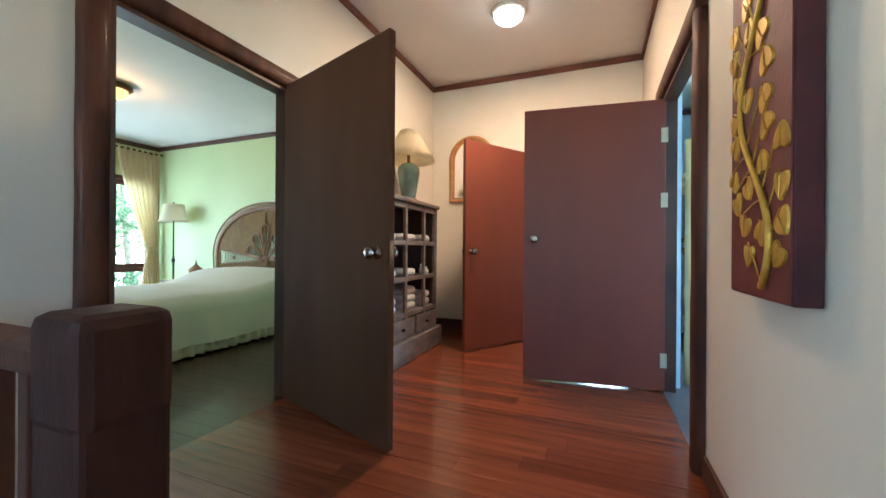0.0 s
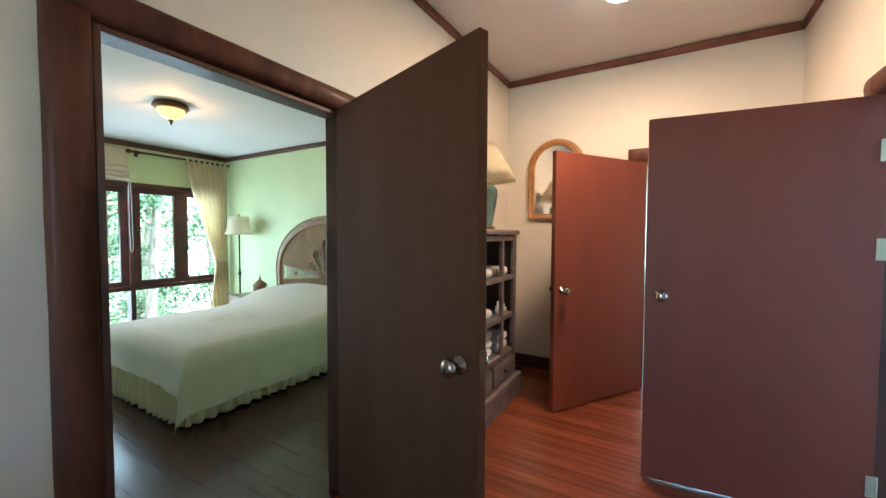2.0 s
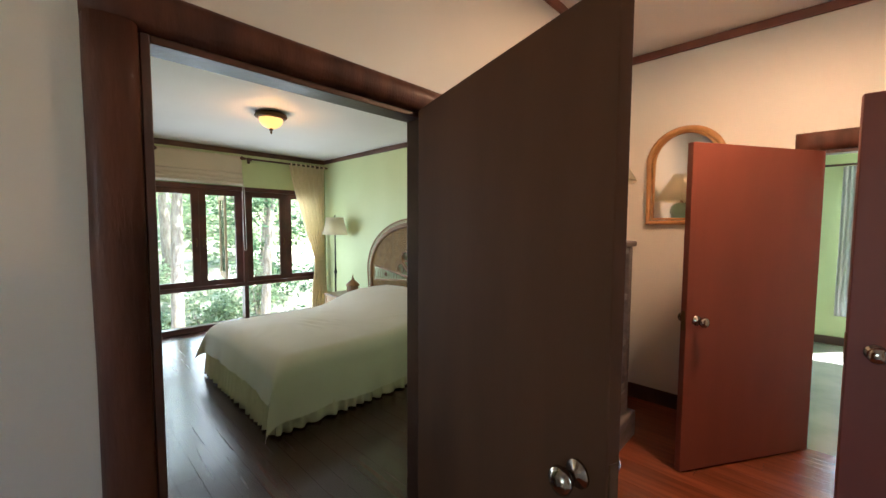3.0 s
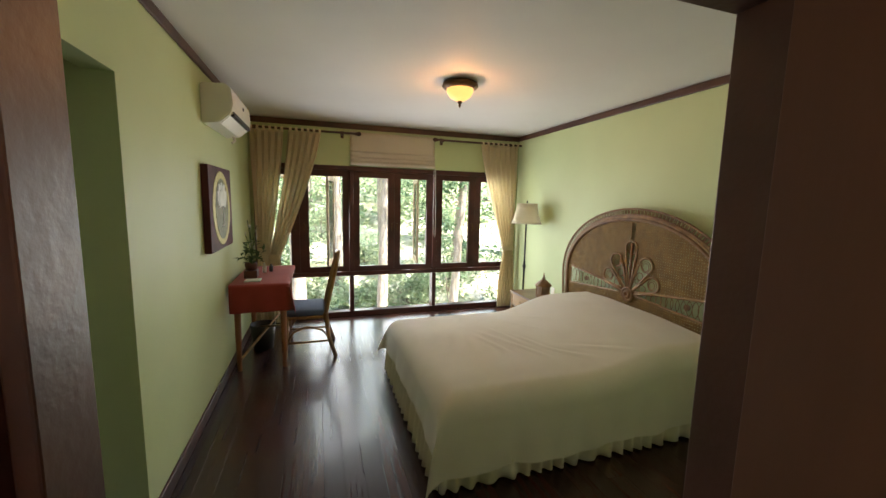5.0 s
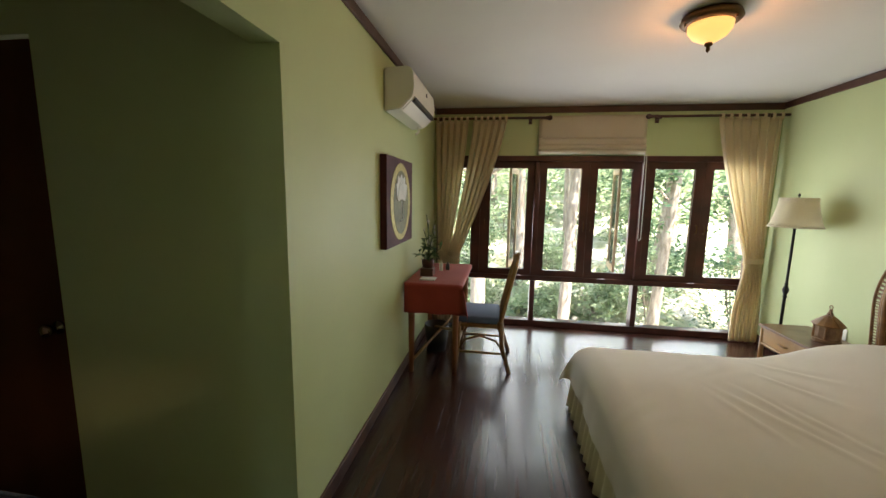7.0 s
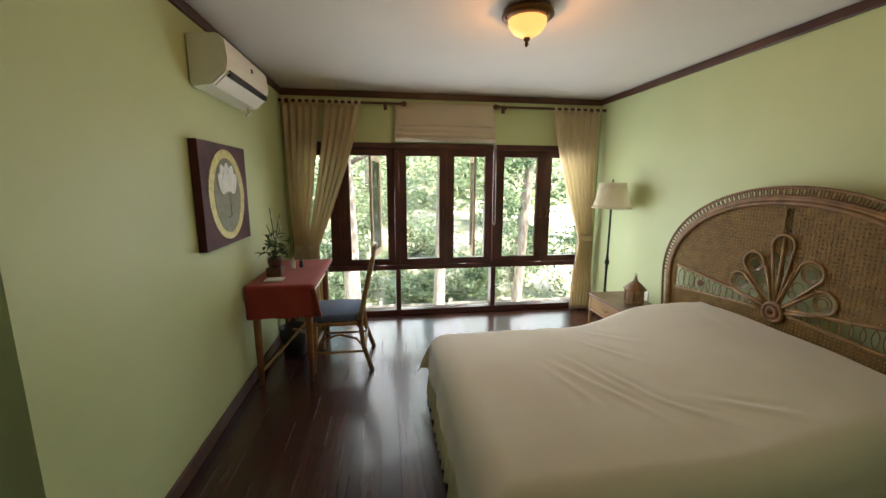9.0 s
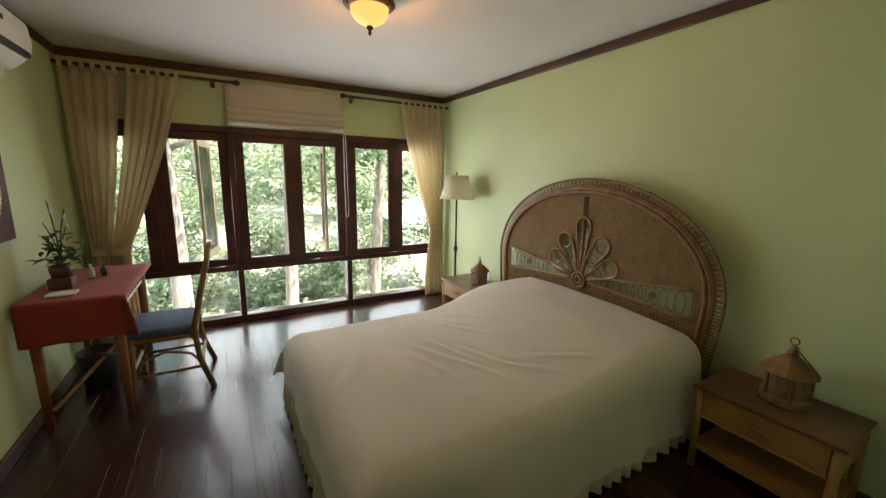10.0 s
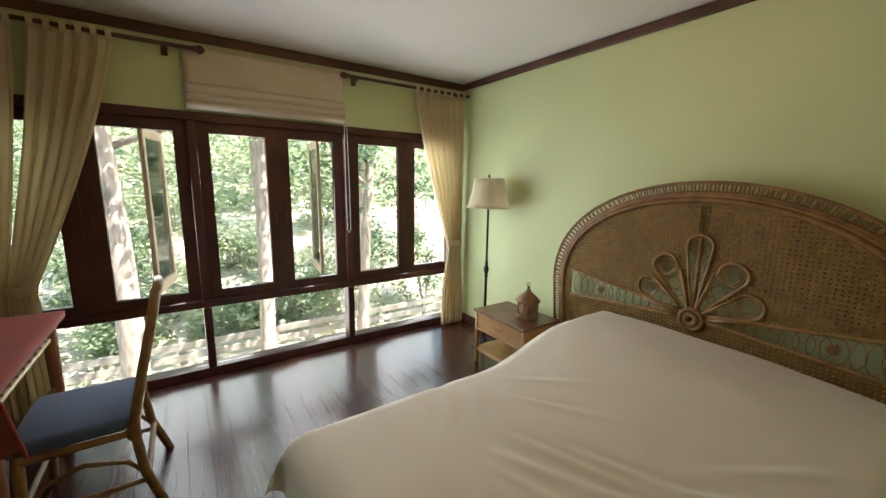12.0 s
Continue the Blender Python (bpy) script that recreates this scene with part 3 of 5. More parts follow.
blind = thing("roman_blind", BW + 0.05, 2.29, 2.10, "raised cream roman blind stacked in soft folds", "blind")
for k, (z0, z1, out) in enumerate(((2.28, 2.55, 0.035), (2.21, 2.30, 0.055), (2.155, 2.23, 0.07), (2.11, 2.175, 0.085))):
    bm = sheet(lambda u, v: (BW + 0.015 + out * (0.4 + 0.6 * math.sin(v * math.pi) ** 0.7) + 0.004 * noise.noise((u * 6, v * 2, k)), 1.70 + 1.18 * u, z0 + (z1 - z0) * v), 24, 10, 0.004)
    part("fold", bm, BLIND, blind, smooth=True)
part("cord_loop", tubes([[(BW + 0.07, 2.875, 2.12), (BW + 0.072, 2.87, 1.5), (BW + 0.07, 2.878, 1.16), (BW + 0.07, 2.893, 1.13), (BW + 0.07, 2.908, 1.16), (BW + 0.072, 2.905, 1.6), (BW + 0.07, 2.895, 2.12)]], 0.004), WHITE_PAINT, blind, "white pull cord")

# ---- air conditioner ----
ac = thing("air_conditioner", -4.75, BS, 2.2, "white wall-mounted split air conditioner, louvre shut", "air conditioner")
AX0, AX1 = -5.16, -4.34
prof = [(0.0, 2.20), (0.0, 2.49), (0.17, 2.50), (0.205, 2.47), (0.215, 2.36), (0.20, 2.29), (0.12, 2.215)]
bm = slab(prof, AX1 - AX0, lambda a, b, d: (AX0 + d, BS + 0.004 + a, b))
bmesh.ops.bevel(bm, geom=bm.edges[:], offset=0.008, segments=2, affect="EDGES")
body = part("body", bm, PLASTIC, ac)
bm = slab([(0.206, 2.298), (0.123, 2.218), (0.118, 2.224), (0.201, 2.304)], AX1 - AX0 - 0.08, lambda a, b, d: (AX0 + 0.04 + d, BS + 0.008 + a, b - 0.004))
part("louvre", bm, PLASTIC, ac)
# solid dark strip gives the outlet's shade; the body has no recess
part("slot_shade_strip", boxes((AX0 + 0.05, AX1 - 0.05, BS + 0.190, BS + 0.2165, 2.272, 2.304)), DARK_PLASTIC, ac, "dark strip for the shade in the outlet slot")
part("badge", boxes((-4.80, -4.77, BS + 0.2165, BS + 0.221, 2.39, 2.415)), DARK_PLASTIC, ac, "small dark badge")
part("drain_hose", tubes([[(-5.08, BS + 0.08, 2.215), (-5.08, BS + 0.09, 2.17), (-5.06, BS + 0.07, 2.15)]], 0.012), PLASTIC, ac)


# ---- lotus picture ----
pic = thing("lotus_picture", -4.62, BS, 1.22, "square dark maroon canvas of a white lotus in a gold oval", "picture")
PX0, PX1, PZ0, PZ1 = -4.997, -4.241, 1.222, 1.893
part("canvas", boxes((PX0, PX1, BS + 0.002, BS + 0.052, PZ0, PZ1), bevel=0.004), MAROON, pic)
pcx, pcz = (PX0 + PX1) / 2, (PZ0 + PZ1) / 2
on = lambda a, b, d: (pcx - a, BS + 0.0525 + d, pcz + b)


def oval(rx, rz, n=56, lobe=0.0, lobes=36):
    return [((rx + lobe * math.cos(lobes * k * math.tau / n)) * math.cos(k * math.tau / n), (rz + lobe * math.cos(lobes * k * math.tau / n)) * math.sin(k * math.tau / n)) for k in range(n)]


part("gold_oval", slab(oval(0.292, 0.300, 240, 0.004, 60), 0.002, on), GOLD_LEAF, pic, "mottled gold leaf oval with a scalloped edge")
part("olive_oval", slab([(a * 1.0, b - 0.005) for a, b in oval(0.215, 0.250)], 0.0035, on), OLIVE, pic, "dark olive inner oval")
for k, (ang, ln, wd, ox, oz) in enumerate(((0, 0.15, 0.075, 0.0, 0.03), (24, 0.15, 0.07, 0.02, 0.03), (-24, 0.15, 0.07, -0.02, 0.03), (52, 0.13, 0.065, 0.03, 0.035), (-52, 0.13, 0.065, -0.03, 0.035), (10, 0.11, 0.08, 0.02, 0.02), (-12, 0.11, 0.08, -0.02, 0.02))):
    ca, sa = math.cos(radians(ang)), math.sin(radians(ang))
    outline = []
    for i in range(20):
        s = i / 20 * math.tau
        u, v = 0.95 * wd * math.sin(s) * (1 + 0.45 * math.cos(s)), 0.62 * ln * (1 - math.cos(s))
        outline.append((ox + u * ca + v * sa, oz + v * ca - u * sa))
    part("petal", slab(outline, 0.0045 + 0.0009 * k, on), WHITE_PAINT, pic, "white painted lotus petal")
part("stem", tubes([[on(0.0 + 0.03 * math.sin(s * 2.2), 0.03 - 0.17 * s, 0.005) for s in [i / 10 for i in range(11)]] + [on(-0.03, -0.15, 0.005)]], 0.004), WHITE_PAINT, pic, "pale painted stem")

# ---- desk, cloth, what stands on it ----
desk = thing("writing_desk", -5.34, 0.74, 0.0, "small reddish wooden desk with bamboo cross braces", "desk")
DX0, DX1, DY0, DY1, DZ = -5.84, -4.84, 0.49, 0.99, 0.845
part("top", boxes((DX0, DX1, DY0, DY1, DZ - 0.025, DZ), bevel=0.006), DESK_WOOD, desk)
for x in (DX0 + 0.05, DX1 - 0.05):
    for y in (DY0 + 0.05, DY1 - 0.05):
        bm = bmesh.new()
        tube(bm, [(x, y, 0.0), (x, y, 0.3), (x, y, DZ - 0.026)], [0.021, 0.027, 0.034], 10)
        part("leg", bm, DESK_WOOD, desk, smooth=True)
for x in (DX0 + 0.05, DX1 - 0.05):
    part("apron", boxes((x - 0.012, x + 0.012, DY0 + 0.08, DY1 - 0.08, DZ - 0.13, DZ - 0.028)), DESK_WOOD, desk)
part("rail", tubes([[(DX0 + 0.08, DY1 - 0.05, DZ - 0.13), (DX1 - 0.08, DY1 - 0.05, DZ - 0.13)]], 0.012, 8), BAMBOO, desk, "pale bamboo front rail")
part("rail", boxes((DX0 + 0.08, DX1 - 0.08, DY0 + 0.04, DY0 + 0.06, DZ - 0.13, DZ - 0.028)), DESK_WOOD, desk)
for k in range(9):
    x = DX0 + 0.14 + k * 0.09
    part("spindle", tubes([[(x, DY1 - 0.05, DZ - 0.128), (x, DY1 - 0.05, DZ - 0.026)]], 0.008, 6), DESK_WOOD, desk)
for a, b in (((DX1 - 0.05, DY0 + 0.07, 0.12), (DX0 + 0.07, DY1 - 0.06, 0.42)), ((DX1 - 0.06, DY1 - 0.06, 0.42), (DX0 + 0.07, DY0 + 0.07, 0.14))):
    part("brace", tubes([[a, b]], 0.013, 8), RATTAN, desk, "bamboo cross brace")


def cloth_f(u, v):
    """Runs over the desk from its window end and hangs at the near end."""
    s = u * 1.30
    x = DX0 - 0.02 + s
    y = DY0 - 0.005 + (DY1 - DY0 + 0.03) * v
    z = DZ + 0.004
    if x > DX1 + 0.012:
        over = x - DX1 - 0.012
        x = DX1 + 0.014 + 0.012 * math.sin(v * 14) * over * 3
        z = DZ + 0.004 - over
    if v > 0.93:
        z -= (v - 0.93) / 0.07 * 0.035
        y = DY1 + 0.012
        if u > 0.78:
            y += 0.05 * (u - 0.78) / 0.22
    return (x, y, z)


tagged(mesh_object("tablecloth", sheet(cloth_f, 60, 30, 0.004), RED_CLOTH, True), "red cotton cloth over the desk, hanging at its end", "tablecloth")

pot = thing("orchid_pot", -5.17, 0.63, DZ + 0.008, "white potted orchid in a small brown pot", "potted plant")
ZT = DZ + 0.009
part("pot", boxes((-5.235, -5.105, 0.57, 0.69, ZT, ZT + 0.075), bevel=0.006), POT, pot)
bm = lathe(-5.17, 0.63, [(0.05, ZT + 0.076), (0.06, ZT + 0.13), (0.055, ZT + 0.15), (0.01, ZT + 0.152)], 16)
part("inner_pot", bm, POT, pot, smooth=True)
rng = random.Random(3)
tips = []
for k in range(5):
    a, r, hgt = k * 1.3, 0.05 + 0.03 * rng.random(), 0.24 + 0.22 * rng.random()
    pts = [(-5.17 + r * s * s * math.cos(a), 0.64 + r * s * s * math.sin(a), ZT + 0.15 + hgt * s) for s in (0, 0.3, 0.6, 0.85, 1)]
    part("stem", tubes([pts], 0.0035, 5), POT_LEAF, pot)
    tips += pts[2:]
bm = bmesh.new()
for k in range(70):
    c = Vector((-5.17 + rng.gauss(0, 0.045), 0.64 + rng.gauss(0, 0.045), ZT + 0.15 + abs(rng.gauss(0.05, 0.12))))
    d = Vector((rng.uniform(-1, 1), rng.uniform(-1, 1), rng.uniform(-0.2, 0.6))).normalized() * 0.045
    s = d.cross(Vector((0, 0, 1))).normalized() * 0.016
    up = Vector((0, 0, 0.008))
    bm.faces.new([bm.verts.new(p) for p in (c - d, c + s + up, c + d, c - s + up)])
part("foliage", bm, POT_LEAF, pot, "dark green leaves")
for p in tips[::2]:
    bm = bmesh.new()
    for q in range(5):
        an = q * math.tau / 5
        c = Vector(p)
        tip = c + Vector((0.026 * math.cos(an), 0.012, 0.026 * math.sin(an)))
        w = Vector((-0.012 * math.sin(an), 0.004, 0.012 * math.cos(an)))
        bm.faces.new([bm.verts.new(v) for v in (c, c.lerp(tip, 0.6) + w, tip, c.lerp(tip, 0.6) - w)])
    part("blossom", bm, WHITE_PAINT, pot, "white orchid blossom")
tagged(mesh_object("small_tray", boxes((-5.04, -4.93, 0.60, 0.74, DZ + 0.009, DZ + 0.021), bevel=0.004), WHITE_PAINT), "small white dish lying on the desk", "dish")
for x, y, h, m in ((-5.42, 0.72, 0.11, WHITE_PAINT), (-5.47, 0.78, 0.09, DARK_PLASTIC)):
    tagged(mesh_object("bottle", lathe(x, y, [(0.018, DZ + 0.009), (0.02, DZ + 0.02), (0.02, DZ + h * 0.7), (0.009, DZ + h * 0.8), (0.009, DZ + h)], 12), m, True), "small toiletry bottle standing on the desk", "bottle")

# waste bin under the desk
tagged(mesh_object("waste_bin", lathe(-5.45, 0.68, [(0.10, 0.0), (0.13, 0.28), (0.125, 0.28), (0.095, 0.012)], 20), DARK_PLASTIC, True), "dark round waste bin under the desk", "bin")

# ---- rattan chair ----
chair = thing("rattan_chair", -5.27, 1.15, 0.0, "rattan chair with a blue seat cushion, facing the desk", "chair")
CXA, CXB = -5.50, -5.04
for x in (CXA, CXB):
    sgn = 1 if x == CXB else -1
    part("back_post", tubes([[(x + sgn * 0.03, 1.43, 0.0), (x + sgn * 0.01, 1.36, 0.22), (x, 1.335, 0.46), (x - sgn * 0.02, 1.40, 0.75), (x - sgn * 0.05, 1.455, 0.98), (x - sgn * 0.09, 1.47, 1.07)]], 0.021, 8), RATTAN, chair, smooth=True)
    part("front_leg", tubes([[(x + sgn * 0.02, 0.93, 0.0), (x, 0.95, 0.24), (x, 0.96, 0.46)]], 0.020, 8), RATTAN, chair, smooth=True)
    part("side_stretcher", tubes([[(x, 0.94, 0.17), (x, 1.37, 0.17)]], 0.012, 8), RATTAN, chair)
    part("bow_brace", tubes([[(x, 1.38, 0.18), (x, 1.30, 0.29), (x, 1.15, 0.335), (x, 1.02, 0.29), (x, 0.95, 0.18)]], 0.011, 8), RATTAN, chair, smooth=True)
    part("seat_rail", tubes([[(x, 0.94, 0.43), (x, 1.35, 0.43)]], 0.017, 8), RATTAN, chair)
for y, z in ((0.95, 0.43), (1.34, 0.43), (1.37, 0.20), (0.94, 0.20)):
    part("cross_rail", tubes([[(CXA, y, z), (CXB, y, z)]], 0.014, 8), RATTAN, chair)
part("top_rail", tubes([[(CXA + 0.09, 1.47, 1.07), (-5.27, 1.485, 1.085), (CXB - 0.09, 1.47, 1.07)]], 0.021, 8), RATTAN, chair, smooth=True)
for k in range(6):
    x = CXA + 0.08 + k * 0.06
    part("back_rod", tubes([[(x, 1.34, 0.45), (x, 1.40, 0.75), (x + (-5.27 - x) * 0.15, 1.465, 1.06)]], 0.012, 6), RATTAN, chair, smooth=True)
for x in (CXA, CXB):
    part("binding", tubes([[(x, 1.335, 0.405), (x, 1.335, 0.475)]], 0.028, 10), RATTAN_DARK, chair)
bm = boxes((CXA - 0.01, CXB + 0.01, 0.92, 1.325, 0.448, 0.515), bevel=0.022)
part("cushion", bm, BLUE_CLOTH, chair, "flat slate-blue seat cushion", smooth=True)

# ---- bed ----
bed = thing("bed", -3.85, 3.05, 0.0, "wide bed under a smooth white coverlet with a frilled skirt", "bed")
BX0, BX1, BY0, BY1, BZ = -4.53, -2.88, 1.905, 4.09, 0.565
part("mattress", boxes((BX0 + 0.06, BX1 - 0.06, BY0 + 0.06, BY1, 0.22, BZ - 0.05), bevel=0.05), SHEET, bed)
part("base", boxes((BX0 + 0.06, BX1 - 0.06, BY0 + 0.06, BY1 - 0.02, 0.0, 0.215)), STAND_DARK, bed)


def pillow_lift(x, y):
    s = max(0.0, min(1.0, (y - 2.95) / 0.75))
    s = s * s * (3 - 2 * s)
    w = 1.0 - 0.3 * (x - BX0) / (BX1 - BX0)
    return 0.16 * s * w


CREASES = [(-3.72, 2.72, 0.35), (-3.68, 2.62, 0.4), (-3.60, 2.54, 0.3), (-3.95, 2.98, 0.5), (-3.45, 2.75, 0.45), (-3.3, 3.0, 0.7), (-3.22, 3.25, 0.8), (-4.15, 3.1, 0.6), (-3.55, 2.86, 0.42)]


def crease(x, y):
    """Short ridges where the cloth is drawn together."""
    z = 0.0
    for cx, cy, a in CREASES:
        dx, dy = x - cx, y - cy
        u, w = dx * math.cos(a) + dy * math.sin(a), dy * math.cos(a) - dx * math.sin(a)
        z += 0.009 * math.exp(-(u / 0.16) ** 2 - (w / 0.022) ** 2) - 0.006 * math.exp(-(u / 0.16) ** 2 - ((w - 0.04) / 0.024) ** 2)
    return z


def fold(over, r):
    """How far out and down cloth goes that runs over a soft edge of radius r."""
    if over <= 0:
        return 0.0, 0.0
    if over < r * math.pi / 2:
        return r * math.sin(over / r), r * (1 - math.cos(over / r))
    return r, r + over - r * math.pi / 2


def coverlet_f(u, v):
    """Hangs low on the side of the doorway, shorter at the foot and at the window."""
    r, west, east, south = 0.13, 0.34, 0.50, 0.37
    w, d = BX1 - BX0 - 2 * r, BY1 - BY0 - r
    a = -west + u * (w + west + east)
    b = -south + v * (d + south)
    ox, dx = fold(max(-a, a - w), r)
    oy, dy = fold(-b, r)
    sx = -1 if a < 0 else 1
    x, y = BX0 + r + min(max(a, 0), w) + sx * ox, BY0 + r + max(b, 0) - oy
    both = min(dx, dy)
    down = (dx ** 3 + dy ** 3) ** (1 / 3) + 0.22 * both
    crown = max(0.0, 1 - ((x - (BX0 + BX1) / 2) / ((BX1 - BX0) / 2)) ** 2)
    lift = pillow_lift(x, y)
    z = BZ - 0.03 + 0.035 * crown + lift * (1 if dx < 0.05 else max(0.0, 1 - (dx - 0.05) / 0.5)) - down
    hang = max(0.0, down - r)
    along = b if dx > dy else a
    swing = 0.012 + 0.13 * hang + 0.05 * hang * math.sin(along * 11 + 1.6 * math.sin(along * 3.7)) + 0.02 * hang * math.sin(along * 27 + 2)
    if dx:
        x += sx * (swing * min(1, dx / r) + 0.16 * both)
    if dy:
        y -= swing * min(1, dy / r) + 0.16 * both
    top = max(0.0, 1 - down / 0.1)
    z += 0.006 * noise.noise((x * 3, y * 3, 1.0)) + 0.004 * noise.noise((x * 1.2 + y * 5, y * 1.1, 4.0))
    z += top * crease(x, y)
    # drag folds running out from the pillows
    z += top * 0.006 * math.sin((x * 0.7 + y) * 34 + 9 * noise.noise((x * 2, y * 2, 0))) * max(0, noise.noise((x * 1.5, y * 1.5, 7.0)))
    return (x, y, max(z, 0.04))


part("coverlet", sheet(coverlet_f, 170, 170), SHEET, bed, "smooth off-white cotton coverlet", smooth=True)


def skirt_panel(p, q, out):
    ln = (Vector(q) - Vector(p)).length

    def f(u, v):
        base = Vector(p).lerp(Vector(q), u)
        s = u * ln
        wave = math.sin(s * 62 + 2.2 * math.sin(s * 9)) * (0.005 + 0.017 * v)
        return base + Vector(out) * (wave + 0.02 * v) + Vector((0, 0, 0.34 - 0.325 * v + 0.004 * math.sin(s * 62)))

    part("frilled_skirt", sheet(f, int(ln * 110), 7, 0.002), SKIRT, bed, "cream gathered bed skirt", smooth=True)


skirt_panel((BX0 - 0.005, BY0, 0), (BX1 + 0.005, BY0, 0), (0, -1, 0))
skirt_panel((BX1, BY0 - 0.005, 0), (BX1, BY1, 0), (1, 0, 0))
skirt_panel((BX0, BY0 - 0.005, 0), (BX0, BY1, 0), (-1, 0, 0))

# ---- headboard ----
HBX, HBY = -3.875, 4.14
hb = thing("headboard", HBX, HBY, 0.0, "arched peacock-style rattan headboard with woven cane panel", "headboard")


def arch(t, rx, rz, base=0.55):
    """The arch's outline: 0 at one foot, 1 at the other."""
    if t < 0.12:
        return (-rx + 0.05 * (0.12 - t) / 0.12, 0.30 + (base + 0.30 - 0.30) * t / 0.12)
    if t > 0.88:
        return (rx - 0.05 * (t - 0.88) / 0.12, 0.30 + base * (1 - t) / 0.12)
    a = math.pi * (1 - (t - 0.12) / 0.76)
    return (rx * math.cos(a), base + 0.30 + rz * math.sin(a) ** 0.92)


def arch_pts(rx, rz, y=0.0, n=60):
    return [(HBX + arch(i / n, rx, rz)[0], HBY + y, arch(i / n, rx, rz)[1]) for i in range(n + 1)]


OUT, INN, PAN = (1.06, 0.775), (1.0, 0.715), (0.96, 0.675)
part("outer_rim", tubes([arch_pts(*OUT)], 0.010, 8), RATTAN_DARK, hb, smooth=True)
part("inner_rim", tubes([arch_pts(*INN)], 0.013, 8), RATTAN_DARK, hb, smooth=True)
part("panel_rim", tubes([arch_pts(0.985, 0.70, -0.006)], 0.013, 8), RATTAN, hb, smooth=True)
part("panel_rim", tubes([arch_pts(*PAN, -0.012)], 0.016, 8), RATTAN_DARK, hb, smooth=True)
loops = []
for i in range(104):
    t = (i + 0.5) / 104
    (ax, az), (bx, bz) = arch(t, *OUT), arch(t, *INN)
    cx, cz = (ax + bx) / 2, (az + bz) / 2
    e = Vector((ax - bx, az - bz))
    half = e.length / 2
    e.normalize()
    s = Vector((-e.y, e.x))
    loops.append([(HBX + cx + (e.x * half * math.cos(k * math.tau / 10) + s.x * 0.013 * math.sin(k * math.tau / 10)), HBY, cz + e.y * half * math.cos(k * math.tau / 10) + s.y * 0.013 * math.sin(k * math.tau / 10)) for k in range(11)])
ob = part("loop_border", tubes(loops, 0.0050, 5), RATTAN_DARK, hb, "row of small bent rattan loops")
tagged(ob, kind="stuff")

# the slots above the mattress and the fan are open
HUB = (0.0, 0.80)
PETALS = [(-62, 0.38, 0.070), (-31, 0.43, 0.074), (0, 0.52, 0.072), (31, 0.43, 0.074), (62, 0.38, 0.070)]


def petal_pts(ang, ln, wd):
    """A narrow wedge from the hub that ends in a round tip."""
    ca, sa = math.cos(radians(ang)), math.sin(radians(ang))
    top = ln - wd
    flat = [(-0.014, 0.07), (-0.014 - (wd - 0.014) * 0.5, 0.07 + (top - 0.07) * 0.5)]
    flat += [(-wd * math.cos(k * math.pi / 12), top + wd * math.sin(k * math.pi / 12)) for k in range(13)]
    flat += [(0.014 + (wd - 0.014) * 0.5, 0.07 + (top - 0.07) * 0.5), (0.014, 0.07)]
    return [(HUB[0] + u * ca + v * sa, HUB[1] + v * ca - u * sa) for u, v in flat]


def in_petal(x, z):
    for ang, ln, wd in PETALS:
        ca, sa = math.cos(radians(ang)), math.sin(radians(ang))
        dx, dz = x - HUB[0], z - HUB[1]
        v, u = dx * sa + dz * ca, dx * ca - dz * sa
        top = ln - wd
        if 0.07 < v < top and abs(u) < 0.014 + (wd - 0.014) * (v - 0.07) / (top - 0.07):
            return True
        if v >= top and math.hypot(u, v - top) < wd:
            return True
    return False


def in_slot(x, z):
    """The long openings either side of the hub, wide at their outer end."""
    ax = abs(x)
    if not 0.08 < ax < 0.88:
        return False
    k = (ax - 0.08) / 0.80
    lo = 0.80 - 0.06 * k
    return lo < z < lo + 0.045 + 0.155 * k


def in_panel(x, z):
    if z < 0.30:
        return False
    if z < 0.85:
        return abs(x) < PAN[0]
    q = (z - 0.85) / PAN[1]
    return q < 1 and abs(x) < PAN[0] * math.sqrt(max(0, 1 - q ** 2.17))


bm = bmesh.new()
cell, made = 0.0078, {}
for i in range(-125, 125):
    for j in range(39, 202):
        x, z = (i + 0.5) * cell, (j + 0.5) * cell
        if not in_panel(x, z) or in_petal(x, z) or in_slot(x, z):
            continue
        # small holes between the strands
        if i % 3 == 0 and j % 3 == 0:
            continue
        # an open ladder above the fan
        if abs(i) <= 3 and 1.32 < z < 1.49 and i % 3 and j % 3:
            continue
        q = []
        for di, dj in ((0, 0), (1, 0), (1, 1), (0, 1)):
            key = (i + di, j + dj)
            if key not in made:
                made[key] = bm.verts.new((HBX + key[0] * cell, HBY + 0.0008 * math.cos(key[0] * math.pi / 3) * math.cos(key[1] * math.pi / 3), key[1] * cell))
            q.append(made[key])
        bm.faces.new(q)
bmesh.ops.recalc_face_normals(bm, faces=bm.faces)
bmesh.ops.solidify(bm, geom=bm.faces[:], thickness=0.005)
part("cane_panel", bm, CANE, hb, "close-woven brown cane panel")
